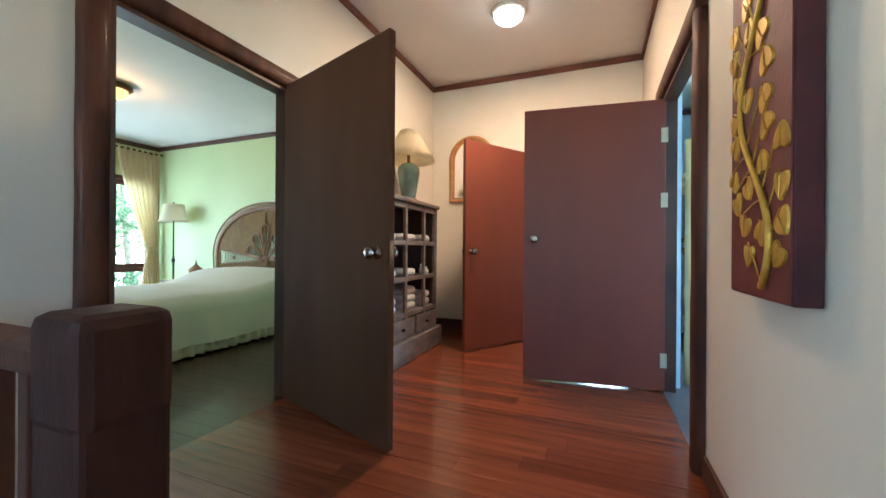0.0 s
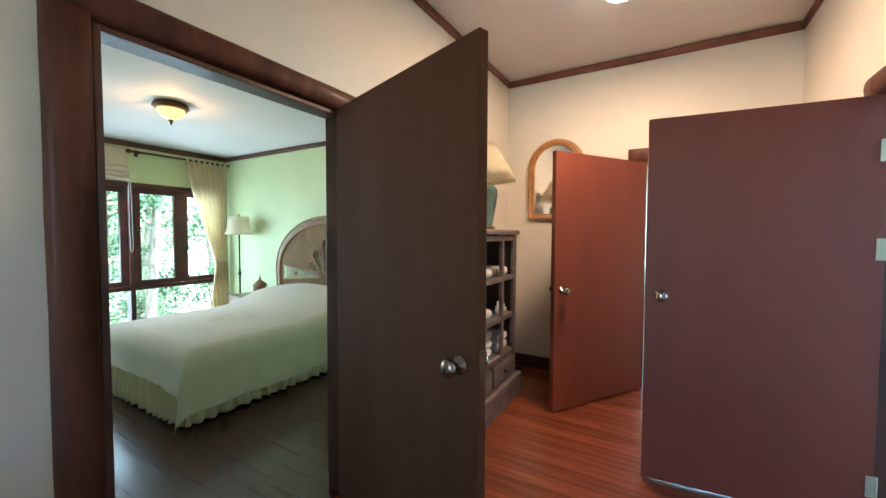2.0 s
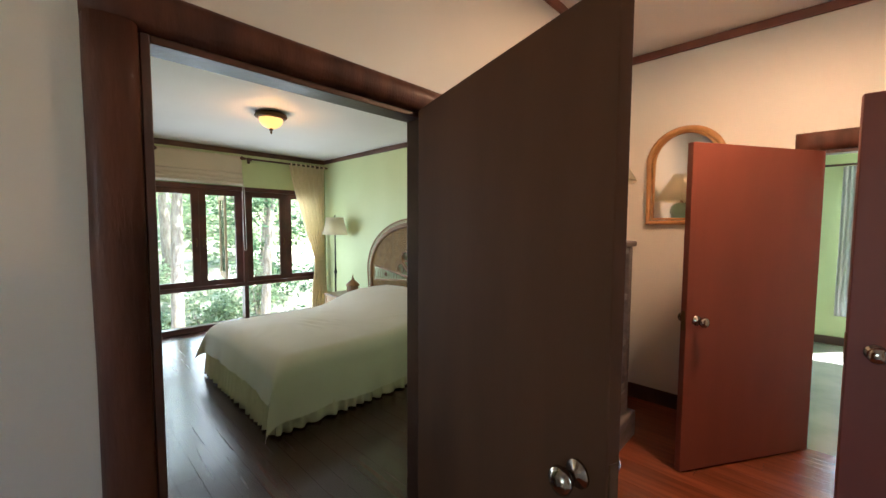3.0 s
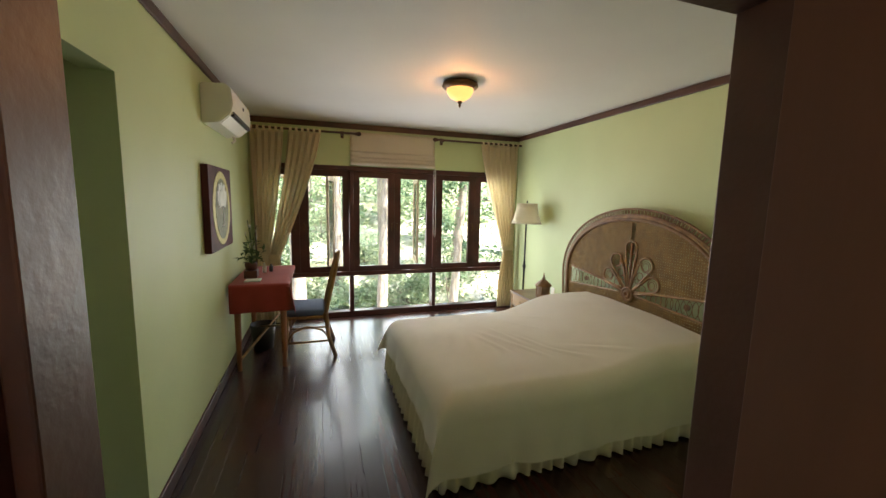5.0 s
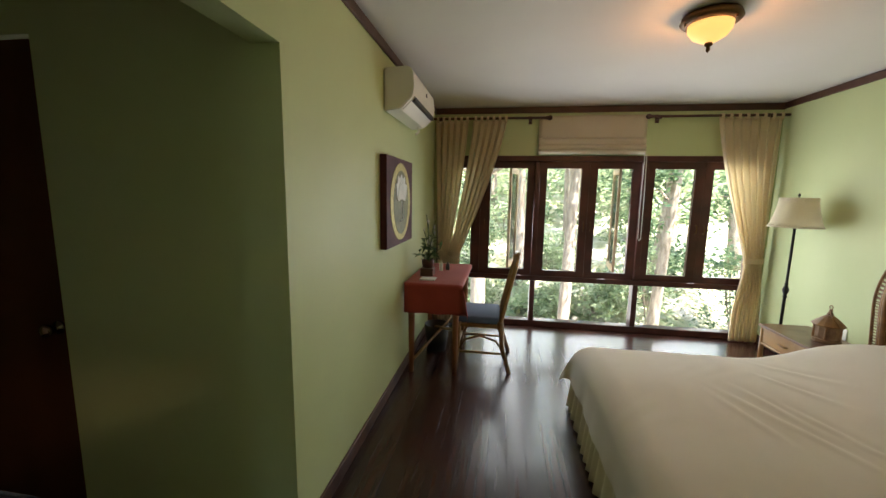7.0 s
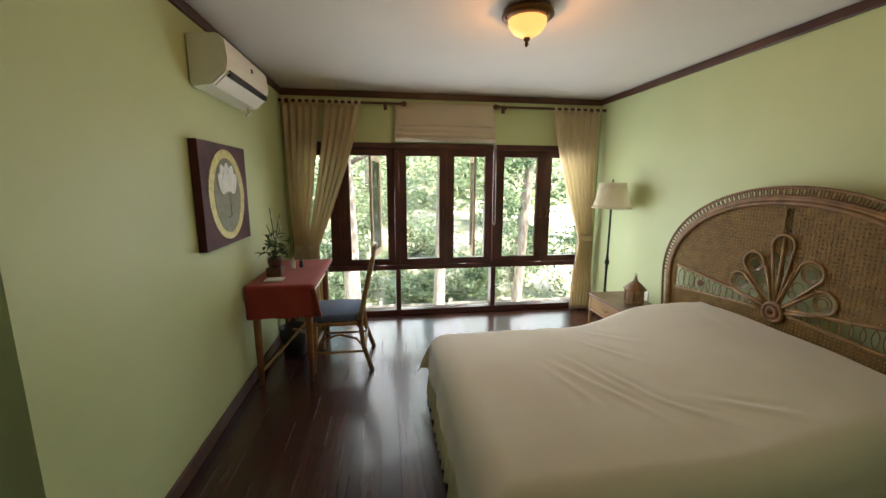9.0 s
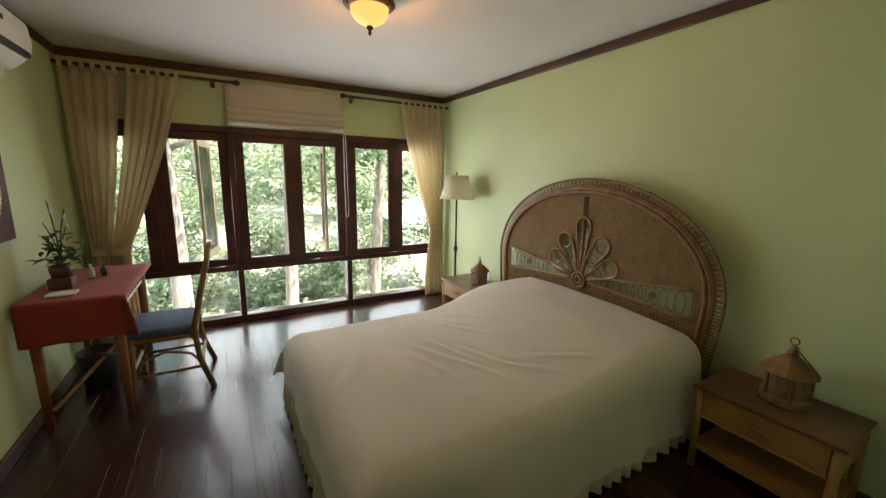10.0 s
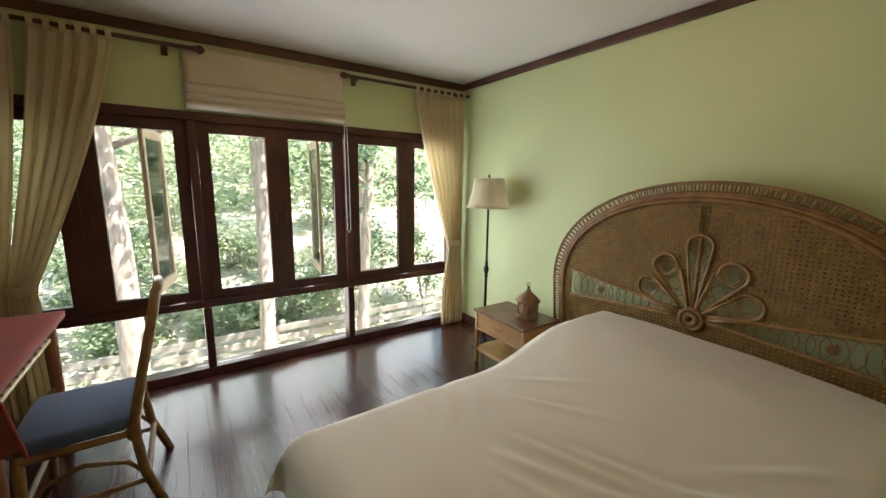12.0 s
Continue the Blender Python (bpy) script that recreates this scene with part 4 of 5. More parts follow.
for ang, ln, wd in PETALS:
    pts = [(HBX + a, HBY - 0.01, b) for a, b in petal_pts(ang, ln, wd)]
    bm = bmesh.new()
    tube(bm, pts, 0.009, 7, closed=True)
    petal = part("fan_petal", bm, RATTAN, hb, smooth=True)
    ca, sa = math.cos(radians(ang)), math.sin(radians(ang))
    rings = []
    for r, v in ((wd - 0.010, ln - wd), (wd - 0.024, ln - wd - 0.008), (wd - 0.038, ln - wd - 0.014), (0.036, ln - 0.20), (0.022, ln - 0.26)):
        c = (HBX + HUB[0] + v * sa, HUB[1] + v * ca)
        rings.append([(c[0] + r * math.cos(k * math.tau / 14), HBY - 0.004, c[1] + r * math.sin(k * math.tau / 14)) for k in range(15)])
    part("coil", tubes(rings, 0.0036, 5), RATTAN, petal, "thin bent rattan coils")
bm = bmesh.new()
tube(bm, [(HBX + 0.062 * math.cos(k * math.tau / 20), HBY - 0.02, HUB[1] + 0.062 * math.sin(k * math.tau / 20)) for k in range(20)], 0.014, 8, closed=True)
tube(bm, [(HBX + 0.03 * math.cos(k * math.tau / 16), HBY - 0.02, HUB[1] + 0.03 * math.sin(k * math.tau / 16)) for k in range(16)], 0.018, 8, closed=True)
part("hub_ring", bm, RATTAN_DARK, hb, "round rattan boss", smooth=True)
part("spine", tubes([[(HBX, HBY - 0.006, HUB[1] + 0.05), (HBX, HBY - 0.006, HUB[1] + 0.5)]], 0.013, 7), RATTAN_DARK, hb, "dark central rod", smooth=True)
for ang in (-78, -49, -17, 17, 49, 78):
    e = (math.sin(radians(ang)), math.cos(radians(ang)))
    part("spoke", tubes([[(HBX + e[0] * 0.07, HBY - 0.016, HUB[1] + e[1] * 0.07), (HBX + e[0] * 0.31, HBY - 0.014, HUB[1] + e[1] * 0.31)]], 0.010, 7), RATTAN, hb, smooth=True)
for sg in (-1, 1):
    part("knot", tubes([[(HBX + sg * 0.62, HBY - 0.010, 0.835), (HBX + sg * 0.62, HBY + 0.004, 0.835)]], 0.026, 14), RATTAN_DARK, hb, "dark round knot")
for sg in (-1, 1):
    lo = [(HBX + sg * (0.08 + 0.80 * k), HBY - 0.008, 0.80 - 0.06 * k) for k in [i / 12 for i in range(13)]]
    hi = [(HBX + sg * (0.08 + 0.80 * k), HBY - 0.008, 0.84 + 0.10 * k) for k in [i / 12 for i in range(13)]]
    part("slot_rim", tubes([lo, hi], 0.012, 7), RATTAN, hb, smooth=True)
    for i in range(14):
        k = (i + 0.5) / 14
        c, r = (HBX + sg * (0.10 + 0.77 * k), 0.82 + 0.02 * k), 0.02 + 0.078 * k
        ring = [(c[0] + 0.7 * r * math.cos(q * math.tau / 14), HBY - 0.002 - 0.001 * i % 3, c[1] + r * math.sin(q * math.tau / 14)) for q in range(15)]
        part("slot_coil", tubes([ring], 0.0028, 5), RATTAN, hb)
for x in (-1.0, 1.0, -0.945, 0.945):
    part("foot", tubes([[(HBX + x * 1.0 - math.copysign(0.045, x), HBY, 0.0), (HBX + x - math.copysign(0.045, x), HBY, 0.33)]], 0.02, 8), RATTAN_DARK, hb)


# ---- nightstands, lanterns, floor lamp ----
def nightstand(x, y, label):
    """Stands with its back to the headboard wall; x, y its middle."""
    w, d, h = 0.31, 0.21, 0.50
    th = thing("nightstand", x, y, 0.0, label, "nightstand", "rattan nightstands")
    part("top", boxes((x - w, x + w, y - d, y + d, h - 0.022, h), bevel=0.006), STAND_DARK, th, "dark polished top")
    for sx in (-1, 1):
        for sy in (-1, 1):
            part("leg", tubes([[(x + sx * (w - 0.03), y + sy * (d - 0.03), 0.0), (x + sx * (w - 0.03), y + sy * (d - 0.03), h - 0.023)]], 0.02, 8), STAND_WOOD, th, smooth=True)
        part("side_panel", boxes((x + sx * (w - 0.03) - 0.007, x + sx * (w - 0.03) + 0.007, y - d + 0.05, y + d - 0.05, h - 0.175, h - 0.024)), STAND_WOOD, th)
    part("back_panel", boxes((x - w + 0.05, x + w - 0.05, y + d - 0.035, y + d - 0.022, h - 0.175, h - 0.024)), STAND_WOOD, th)
    dr = part("drawer", boxes((x - w + 0.052, x + w - 0.052, y - d + 0.018, y + d - 0.05, h - 0.165, h - 0.03), bevel=0.004), STAND_WOOD, th)
    part("drawer_pull", tubes([[(x - 0.045, y - d + 0.02, h - 0.1), (x - 0.035, y - d - 0.006, h - 0.1), (x + 0.035, y - d - 0.006, h - 0.1), (x + 0.045, y - d + 0.02, h - 0.1)]], 0.007, 6), RATTAN, dr, "small rattan pull")
    part("beading", tubes([[(x - w + 0.05, y - d + 0.012, h - 0.172), (x + w - 0.05, y - d + 0.012, h - 0.172)], [(x - w + 0.05, y - d + 0.012, h - 0.028), (x + w - 0.05, y - d + 0.012, h - 0.028)]], 0.008, 6), STAND_WOOD, th, "turned wooden beading")
    part("shelf", boxes((x - w + 0.02, x + w - 0.02, y - d + 0.02, y + d - 0.02, 0.13, 0.148), bevel=0.004), STAND_WOOD, th)
    for yy in (y - d + 0.03, y + d - 0.03):
        part("rail", tubes([[(x - w + 0.03, yy, 0.12), (x + w - 0.03, yy, 0.12)]], 0.011, 6), STAND_WOOD, th)


def lantern(x, y, z, label, s=1.0, turn=0.0):
    th = thing("hut_lantern", x, y, z, label, "lantern", "hut-shaped lanterns")
    p = lambda r, h: (r * s, z + h * s)
    part("base", lathe(x, y, [p(0.085, 0.0), p(0.09, 0.008), p(0.09, 0.03), p(0.078, 0.034)], 18), BAMBOO_BROWN, th)
    part("wall", lathe(x, y, [p(0.074, 0.034), p(0.078, 0.06), p(0.078, 0.13), p(0.072, 0.14)], 14), BAMBOO_BROWN, th)
    for k in range(5):
        a = turn + k * math.tau / 5
        part("post", tubes([[(x + 0.081 * s * math.cos(a), y + 0.081 * s * math.sin(a), z + 0.034 * s), (x + 0.081 * s * math.cos(a), y + 0.081 * s * math.sin(a), z + 0.145 * s)]], 0.009 * s, 6), RATTAN_DARK, th)
    part("roof", lathe(x, y, [p(0.10, 0.138), p(0.105, 0.146), p(0.078, 0.175), p(0.05, 0.20), p(0.026, 0.218), p(0.02, 0.224)], 14), RATTAN_DARK, th, "thatch-like brown roof")
    part("hook_ring", tubes([[(x + 0.016 * s * math.cos(q * math.tau / 12), y, z + (0.285 + 0.016 * math.sin(q * math.tau / 12)) * s) for q in range(13)]], 0.003 * s, 5), RATTAN_DARK, th)
    part("finial", lathe(x, y, [p(0.018, 0.222), p(0.022, 0.235), p(0.01, 0.25), p(0.014, 0.262), p(0.004, 0.272)], 10), BAMBOO_BROWN, th, smooth=True)
    part("carry_ring", tubes([[(x + (0.015 + 0.085 * (0.5 - 0.5 * math.cos(q * math.pi / 10))) * s, y - 0.03 * s * math.sin(q * math.pi / 10), z + (0.262 - 0.115 * (q / 10) ** 1.6) * s) for q in range(11)]], 0.004 * s, 5), RATTAN_DARK, th)


nightstand(-2.46, 4.02, "small wooden nightstand with one drawer, near the doorway")
nightstand(-5.13, 3.90, "small wooden nightstand with one drawer, near the window")
lantern(-2.45, 4.05, 0.501, "little bamboo hut-shaped lantern on a nightstand", 1.15, 0.2)
lantern(-5.02, 3.93, 0.501, "little bamboo hut-shaped lantern beside the lamp", 1.0, 0.5)

LX, LY = -5.66, 4.02
fl = thing("floor_lamp", LX, LY, 0.0, "black iron floor lamp with a cream bell shade, unlit", "lamp")
part("foot", lathe(LX, LY, [(0.13, 0.0), (0.13, 0.012), (0.10, 0.025), (0.03, 0.04), (0.018, 0.06)], 24), IRON, fl, smooth=True)
part("pole", lathe(LX, LY, [(0.013, 0.06), (0.013, 0.70), (0.02, 0.71), (0.013, 0.73), (0.026, 0.765), (0.026, 0.785), (0.013, 0.82), (0.018, 0.84), (0.011, 0.85), (0.011, 1.56)], 14), IRON, fl, smooth=True)
SH = [(0.225, 1.38), (0.205, 1.42), (0.18, 1.50), (0.163, 1.58), (0.155, 1.65)]
bm = bmesh.new()
rings = [[bm.verts.new((LX + r * math.cos(k * math.tau / 32), LY + r * 0.86 * math.sin(k * math.tau / 32), z)) for k in range(32)] for r, z in SH]
for a, b in zip(rings, rings[1:]):
    for k in range(32):
        bm.faces.new((a[k], a[(k + 1) % 32], b[(k + 1) % 32], b[k]))
bmesh.ops.solidify(bm, geom=bm.faces[:], thickness=0.003)
sh = part("shade", bm, SHADE, fl, "cream cloth bell shade", smooth=True)
part("shade_rim", tubes([[(LX + 0.226 * math.cos(k * math.tau / 32), LY + 0.194 * math.sin(k * math.tau / 32), 1.38) for k in range(33)]], 0.005, 6), SKIRT, sh)
part("harp", tubes([[(LX, LY, 1.55), (LX + 0.155, LY, 1.645)], [(LX, LY, 1.55), (LX - 0.155, LY, 1.645)], [(LX, LY, 1.55), (LX, LY, 1.665)]], 0.004, 5), IRON, fl)
part("finial", lathe(LX, LY, [(0.006, 1.66), (0.012, 1.672), (0.004, 1.69)], 10), IRON, fl)
outlet = thing("wall_socket", -5.28, BN, 0.36, "small white wall socket behind the nightstand", "socket")
part("plate", boxes((-5.33, -5.25, BN - 0.008, BN - 0.001, 0.42, 0.54), bevel=0.003), PLASTIC, outlet)


# ---- ceiling lamps ----
def bowl_lamp(x, y, z, r, bowl, label, finial):
    th = thing("ceiling_light", x, y, z, label, "ceiling light")
    if finial:
        part("pan", lathe(x, y, [(r * 0.9, z - 0.002), (r * 1.05, z - 0.012), (r * 1.12, z - 0.04), (r * 1.0, z - 0.055), (r * 0.8, z - 0.06)], 36), BRASS, th, "antique bronze pan", smooth=True)
        bw = part("bowl", lathe(x, y, [(r * 0.82, z - 0.0605), (r * 0.80, z - 0.09), (r * 0.62, z - 0.125), (r * 0.32, z - 0.15), (r * 0.06, z - 0.158)], 32), bowl, th, "lit amber glass bowl", smooth=True)
        part("finial", lathe(x, y, [(0.018, z - 0.157), (0.022, z - 0.17), (0.008, z - 0.18), (0.012, z - 0.195), (0.003, z - 0.21)], 12), BRASS, th, smooth=True)
        for k in range(3):
            a = 0.6 + k * math.tau / 3
            part("clip_screw", tubes([[(x + r * 0.98 * math.cos(a), y + r * 0.98 * math.sin(a), z - 0.052), (x + r * 0.98 * math.cos(a), y + r * 0.98 * math.sin(a), z - 0.07)]], 0.007, 8), BRASS, th)
    else:
        part("pan", lathe(x, y, [(r * 1.02, z - 0.002), (r * 1.12, z - 0.015), (r * 1.12, z - 0.03), (r * 0.9, z - 0.04)], 36), PLASTIC, th, "white rim", smooth=True)
        bw = part("bowl", lathe(x, y, [(r * 0.92, z - 0.0405), (r * 0.9, z - 0.07), (r * 0.65, z - 0.10), (r * 0.2, z - 0.113)], 32), bowl, th, "lit opal glass bowl", smooth=True)
    bw.visible_shadow = False


bowl_lamp(-4.16, 2.44, BC, 0.138, BED_BOWL, "bronze ceiling light with a lit amber glass bowl", True)
ORIGIN = Vector((0, 0, 0))
BW, BS, BN = -6.55, 0.255, 4.055
bowl_lamp(-0.38, 3.02, HC, 0.13, HALL_BOWL, "round white ceiling light, lit", False)


# ---- hall things ----
cab = thing("display_cabinet", -1.35, 3.0, 0.0, "grey-washed open-fronted wooden cabinet with towels on shelves", "cabinet")
KX0, KX1, KY0, KY1, KT = -1.56, -1.23, 2.42, 3.50, 1.43
part("plinth", boxes((KX0, KX1 + 0.05, KY0 - 0.06, KY1 + 0.06, 0.0, 0.19), bevel=0.012), GREY_WOOD, cab)
part("top_board", boxes((KX0, KX1 + 0.03, KY0 - 0.03, KY1 + 0.03, KT - 0.04, KT), bevel=0.012), GREY_WOOD, cab)
# back and sides in the darkened wood: recess shade put into the colour
part("back", boxes((KX0 + 0.002, KX0 + 0.014, KY0, KY1, 0.191, KT - 0.041)), GREY_WOOD_SHADED, cab)
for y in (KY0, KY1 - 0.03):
    part("side", boxes((KX0 + 0.015, KX1 - 0.021, y, y + 0.03, 0.191, KT - 0.041)), GREY_WOOD_SHADED, cab)
for z in (0.42, 0.73, 1.05):
    part("shelf", boxes((KX0 + 0.015, KX1 - 0.022, KY0 + 0.031, KY1 - 0.031, z - 0.02, z)), GREY_WOOD, cab)
for y0, y1 in ((KY0, KY0 + 0.06), (KY1 - 0.06, KY1), (2.80, 2.84), (3.18, 3.22)):
    part("front_post", boxes((KX1 - 0.02, KX1 + 0.01, y0, y1, 0.191, KT - 0.041), bevel=0.004), GREY_WOOD, cab)
for z in (0.40, 0.715, 1.035, 1.36):
    part("front_rail", boxes((KX1 - 0.019, KX1 + 0.005, KY0 + 0.06, KY1 - 0.06, z - 0.02, z + 0.02), bevel=0.003), GREY_WOOD, cab)
for y0, y1 in ((KY0 + 0.065, 2.98), (3.02, KY1 - 0.065)):
    dr = part("drawer", boxes((KX1 - 0.2, KX1 + 0.016, y0, y1, 0.205, 0.365), bevel=0.005), GREY_WOOD, cab)
    part("drawer_pull", lathe(KX1 + 0.03, (y0 + y1) / 2, [(0.008, 0.272), (0.016, 0.28), (0.016, 0.292), (0.008, 0.30)], 10), IRON, dr)
for y, z, n in ((2.62, 1.051, 1), (3.0, 1.051, 1), (3.33, 1.051, 1), (2.62, 0.731, 1), (3.0, 0.731, 1), (2.62, 0.421, 2), (3.0, 0.421, 3), (3.33, 0.421, 2)):
    for k in range(n):
        o = boxes((-1.51, -1.27, y - 0.12, y + 0.12, z + k * 0.072, z + 0.070 + k * 0.072), bevel=0.03)
        tagged(mesh_object("folded_towel", o, TOWEL, True), "folded white towel lying on a cabinet shelf", "towel", "folded towels")
for x, y, h in ((-1.30, 3.30, 0.10), (-1.29, 3.38, 0.07)):
    tagged(mesh_object("white_jar", lathe(x, y, [(0.022, 0.731), (0.028, 0.745), (0.028, 0.731 + h * 0.6), (0.012, 0.731 + h * 0.7), (0.016, 0.731 + h)], 14), WHITE_PAINT, True), "small white jar standing on a cabinet shelf", "jar")

TLX, TLY = -1.33, 3.06
tl = thing("table_lamp", TLX, TLY, KT, "celadon vase table lamp with a cream cone shade", "lamp")
part("foot", lathe(TLX, TLY, [(0.085, KT), (0.09, KT + 0.012), (0.07, KT + 0.03)], 20), STAND_DARK, tl, smooth=True)
part("vase", lathe(TLX, TLY, [(0.062, KT + 0.031), (0.07, KT + 0.05), (0.088, KT + 0.16), (0.105, KT + 0.26), (0.10, KT + 0.31), (0.07, KT + 0.345), (0.045, KT + 0.355)], 28), CELADON, tl, "pale green glazed vase", smooth=True)
part("neck", lathe(TLX, TLY, [(0.02, KT + 0.356), (0.014, KT + 0.37), (0.014, KT + 0.45)], 12), BRASS, tl)
bm = bmesh.new()
rings = [[bm.verts.new((TLX + r * math.cos(k * math.tau / 36), TLY + r * math.sin(k * math.tau / 36), KT + z)) for k in range(36)] for r, z in ((0.25, 0.375), (0.19, 0.48), (0.13, 0.58), (0.085, 0.66))]
for a, b in zip(rings, rings[1:]):
    for k in range(36):
        bm.faces.new((a[k], a[(k + 1) % 36], b[(k + 1) % 36], b[k]))
bmesh.ops.solidify(bm, geom=bm.faces[:], thickness=0.003)
part("shade", bm, SHADE, tl, "pleated cream cone shade", smooth=True)
part("harp", tubes([[(TLX, TLY, KT + 0.45), (TLX, TLY, KT + 0.665)], [(TLX - 0.085, TLY, KT + 0.655), (TLX + 0.085, TLY, KT + 0.655)]], 0.004, 6), BRASS, tl)

# arched mirror
mir = thing("arched_mirror", -1.07, HN, 1.54, "arched mirror in a honey-coloured rattan frame", "mirror")
mo = [(-0.26, 0.0), (0.26, 0.0)] + [(0.26 * math.cos(k * math.pi / 20), 0.49 + 0.26 * math.sin(k * math.pi / 20)) for k in range(21)]
mp_ = lambda a, b, d: (-1.07 + a, HN - 0.003 - d, 1.565 + b)
HONEY = mat("honey_rattan", (0.48, 0.24, 0.075), (0.36, 0.16, 0.045), rough=0.35, scale=14, bump=0.06)
part("glass", slab([(a * 0.95, b * 0.97 + 0.01) for a, b in mo], 0.012, mp_), MIRROR, mir, "silvered glass")
bm = bmesh.new()
tube(bm, [mp_(a, b, 0.022) for a, b in mo], 0.024, 10, closed=True)
part("frame", bm, HONEY, mir, smooth=True)
bm = bmesh.new()
tube(bm, [mp_(a * 0.87, b * 0.93 + 0.03, 0.02) for a, b in mo], 0.012, 8, closed=True)
part("inner_bead", bm, HONEY, mir, smooth=True)

# carved gold vine panel
vp = thing("vine_panel", HE, 1.09, 0.86, "tall dark red panel with a raised gold leaf vine", "picture")
part("board", boxes((0.70, HE - 0.002, 0.875, 1.265, 0.86, 2.05), bevel=0.004), MAROON, vp)
part("face", boxes((0.697, 0.6999, 0.879, 1.261, 0.864, 2.046)), VINE_RED, vp, "deep red lacquered face")
rng = random.Random(11)
gv = lambda a, b, d: (0.696 - d, 1.07 - a, b)
vine = [(0.10 * math.sin(s * 9.5 + 0.6), 0.89 + 1.12 * s) for s in [i / 60 for i in range(61)]]
bm = bmesh.new()
tube(bm, [gv(a, b, 0.006) for a, b in vine], [0.009 - 0.004 * i / 60 for i in range(61)], 7)
part("vine_stem", bm, GOLD, vp, "raised gold stem", smooth=True)
spots = []
for row in range(13):
    for col in (-0.15, -0.055, 0.05, 0.15):
        c = (col + rng.uniform(-0.018, 0.018), 0.93 + row * 0.087 + (0.043 if col in (-0.055, 0.15) else 0.0) + rng.uniform(-0.014, 0.014))
        near = min(vine, key=lambda p: (p[0] - c[0]) ** 2 + (p[1] + 0.02 - c[1]) ** 2)
        gap = math.hypot(near[0] - c[0], near[1] - c[1])
        if 0.036 < gap < 0.17 and c[1] < 2.0:
            spots.append((c, near))
for c, (a0, b0) in spots:
    tilt = rng.uniform(-0.7, 0.7) + math.pi * (rng.random() < 0.7)
    L, W = 0.035 + 0.007 * rng.random(), 0.034 + 0.007 * rng.random()
    bm = bmesh.new()
    center = bm.verts.new(gv(c[0], c[1], 0.0042))
    mid, rim = [], []
    for i in range(20):
        s = i * math.tau / 20
        u, v = W * math.sin(s) * abs(math.sin(s)) ** 0.9, L * (0.85 * math.cos(s) - 0.28 * math.cos(2 * s) - 0.1 * math.cos(3 * s))
        uu, vv = u * math.cos(tilt) + v * math.sin(tilt), v * math.cos(tilt) - u * math.sin(tilt)
        mid.append(bm.verts.new(gv(c[0] + uu * 0.93, c[1] + vv * 0.93, 0.0042)))
        rim.append(bm.verts.new(gv(c[0] + uu, c[1] + vv, -0.001)))
    for i in range(20):
        bm.faces.new((center, mid[i], mid[(i + 1) % 20]))
        bm.faces.new((mid[i], rim[i], rim[(i + 1) % 20], mid[(i + 1) % 20]))
    tip = (math.sin(tilt), math.cos(tilt))
    tube(bm, [gv(c[0] + tip[0] * L * q, c[1] + tip[1] * L * q, 0.006) for q in (0.4, -0.2, -0.9)], [0.0022, 0.002, 0.0008], 5)
    part("gold_leaf", bm, GOLD, vp)
    part("twig", tubes([[gv(a0, b0, 0.004), gv((a0 + c[0]) / 2, (b0 + c[1]) / 2 + 0.02, 0.004), gv(c[0], c[1] + L * 0.9, 0.004)]], 0.0022, 5), GOLD, vp)

# ---- stairs and guard rail ----
stairs = thing("staircase", 0.2, -0.9, -1.8, "red-brown wooden stairs rising into the hall", "stairs")
stairs["kind"] = "structure"
for k in range(1, 10):
    z, y1 = -0.18 * k, 0.35 - 0.28 * (k - 1)
    part("tread", boxes((-0.46, HE - 0.002, y1 - 0.30, y1 - 0.0005, z - 0.035, z), bevel=0.006), PLANK_RED, stairs)
    part("riser", boxes((-0.45, HE - 0.004, y1 - 0.0004, y1 + 0.018, z, z + 0.144)), DOOR, stairs)
setting("floor_lower", boxes((HW, HE, -3.0, 0.30, -1.9, -1.8)), PLANK_RED, "lower floor at the foot of the stairs", "floor")
setting("wall_under_landing", boxes((HW, -0.46, 0.372, 0.45, -1.8, -0.14)), CREAM_WALL, "plain wall under the landing", "wall")
newel = thing("newel_post", -0.43, 0.215, -0.54, "square dark red wooden newel post, rounded top", "newel post")
bm = boxes((-0.495, -0.365, 0.15, 0.28, -0.6, 0.80), bevel=0.01)
part("post", bm, NEWEL, newel)
part("cap", boxes((-0.50, -0.36, 0.145, 0.285, 0.70, 0.88), bevel=0.022), NEWEL, newel)
rail = thing("guard_rail", -1.0, 0.155, 0.0, "dark red wooden guard rail beside the stairs", "railing")
part("handrail", boxes((HW + 0.002, -0.502, 0.175, 0.255, 0.76, 0.82), bevel=0.014), CASING, rail)
part("lower_rail", boxes((HW + 0.002, -0.502, 0.195, 0.235, 0.08, 0.13), bevel=0.006), CASING, rail)
for k in range(7):
    x = -1.45 + k * 0.135
    part("baluster", boxes((x - 0.018, x + 0.018, 0.197, 0.233, 0.131, 0.759), bevel=0.004), CASING, rail)
setting("floor_landing_edge", boxes((HW, -0.50, 0.06, 0.372, -0.14, -0.004)), CASING, "dark wooden edge of the landing", "floor")

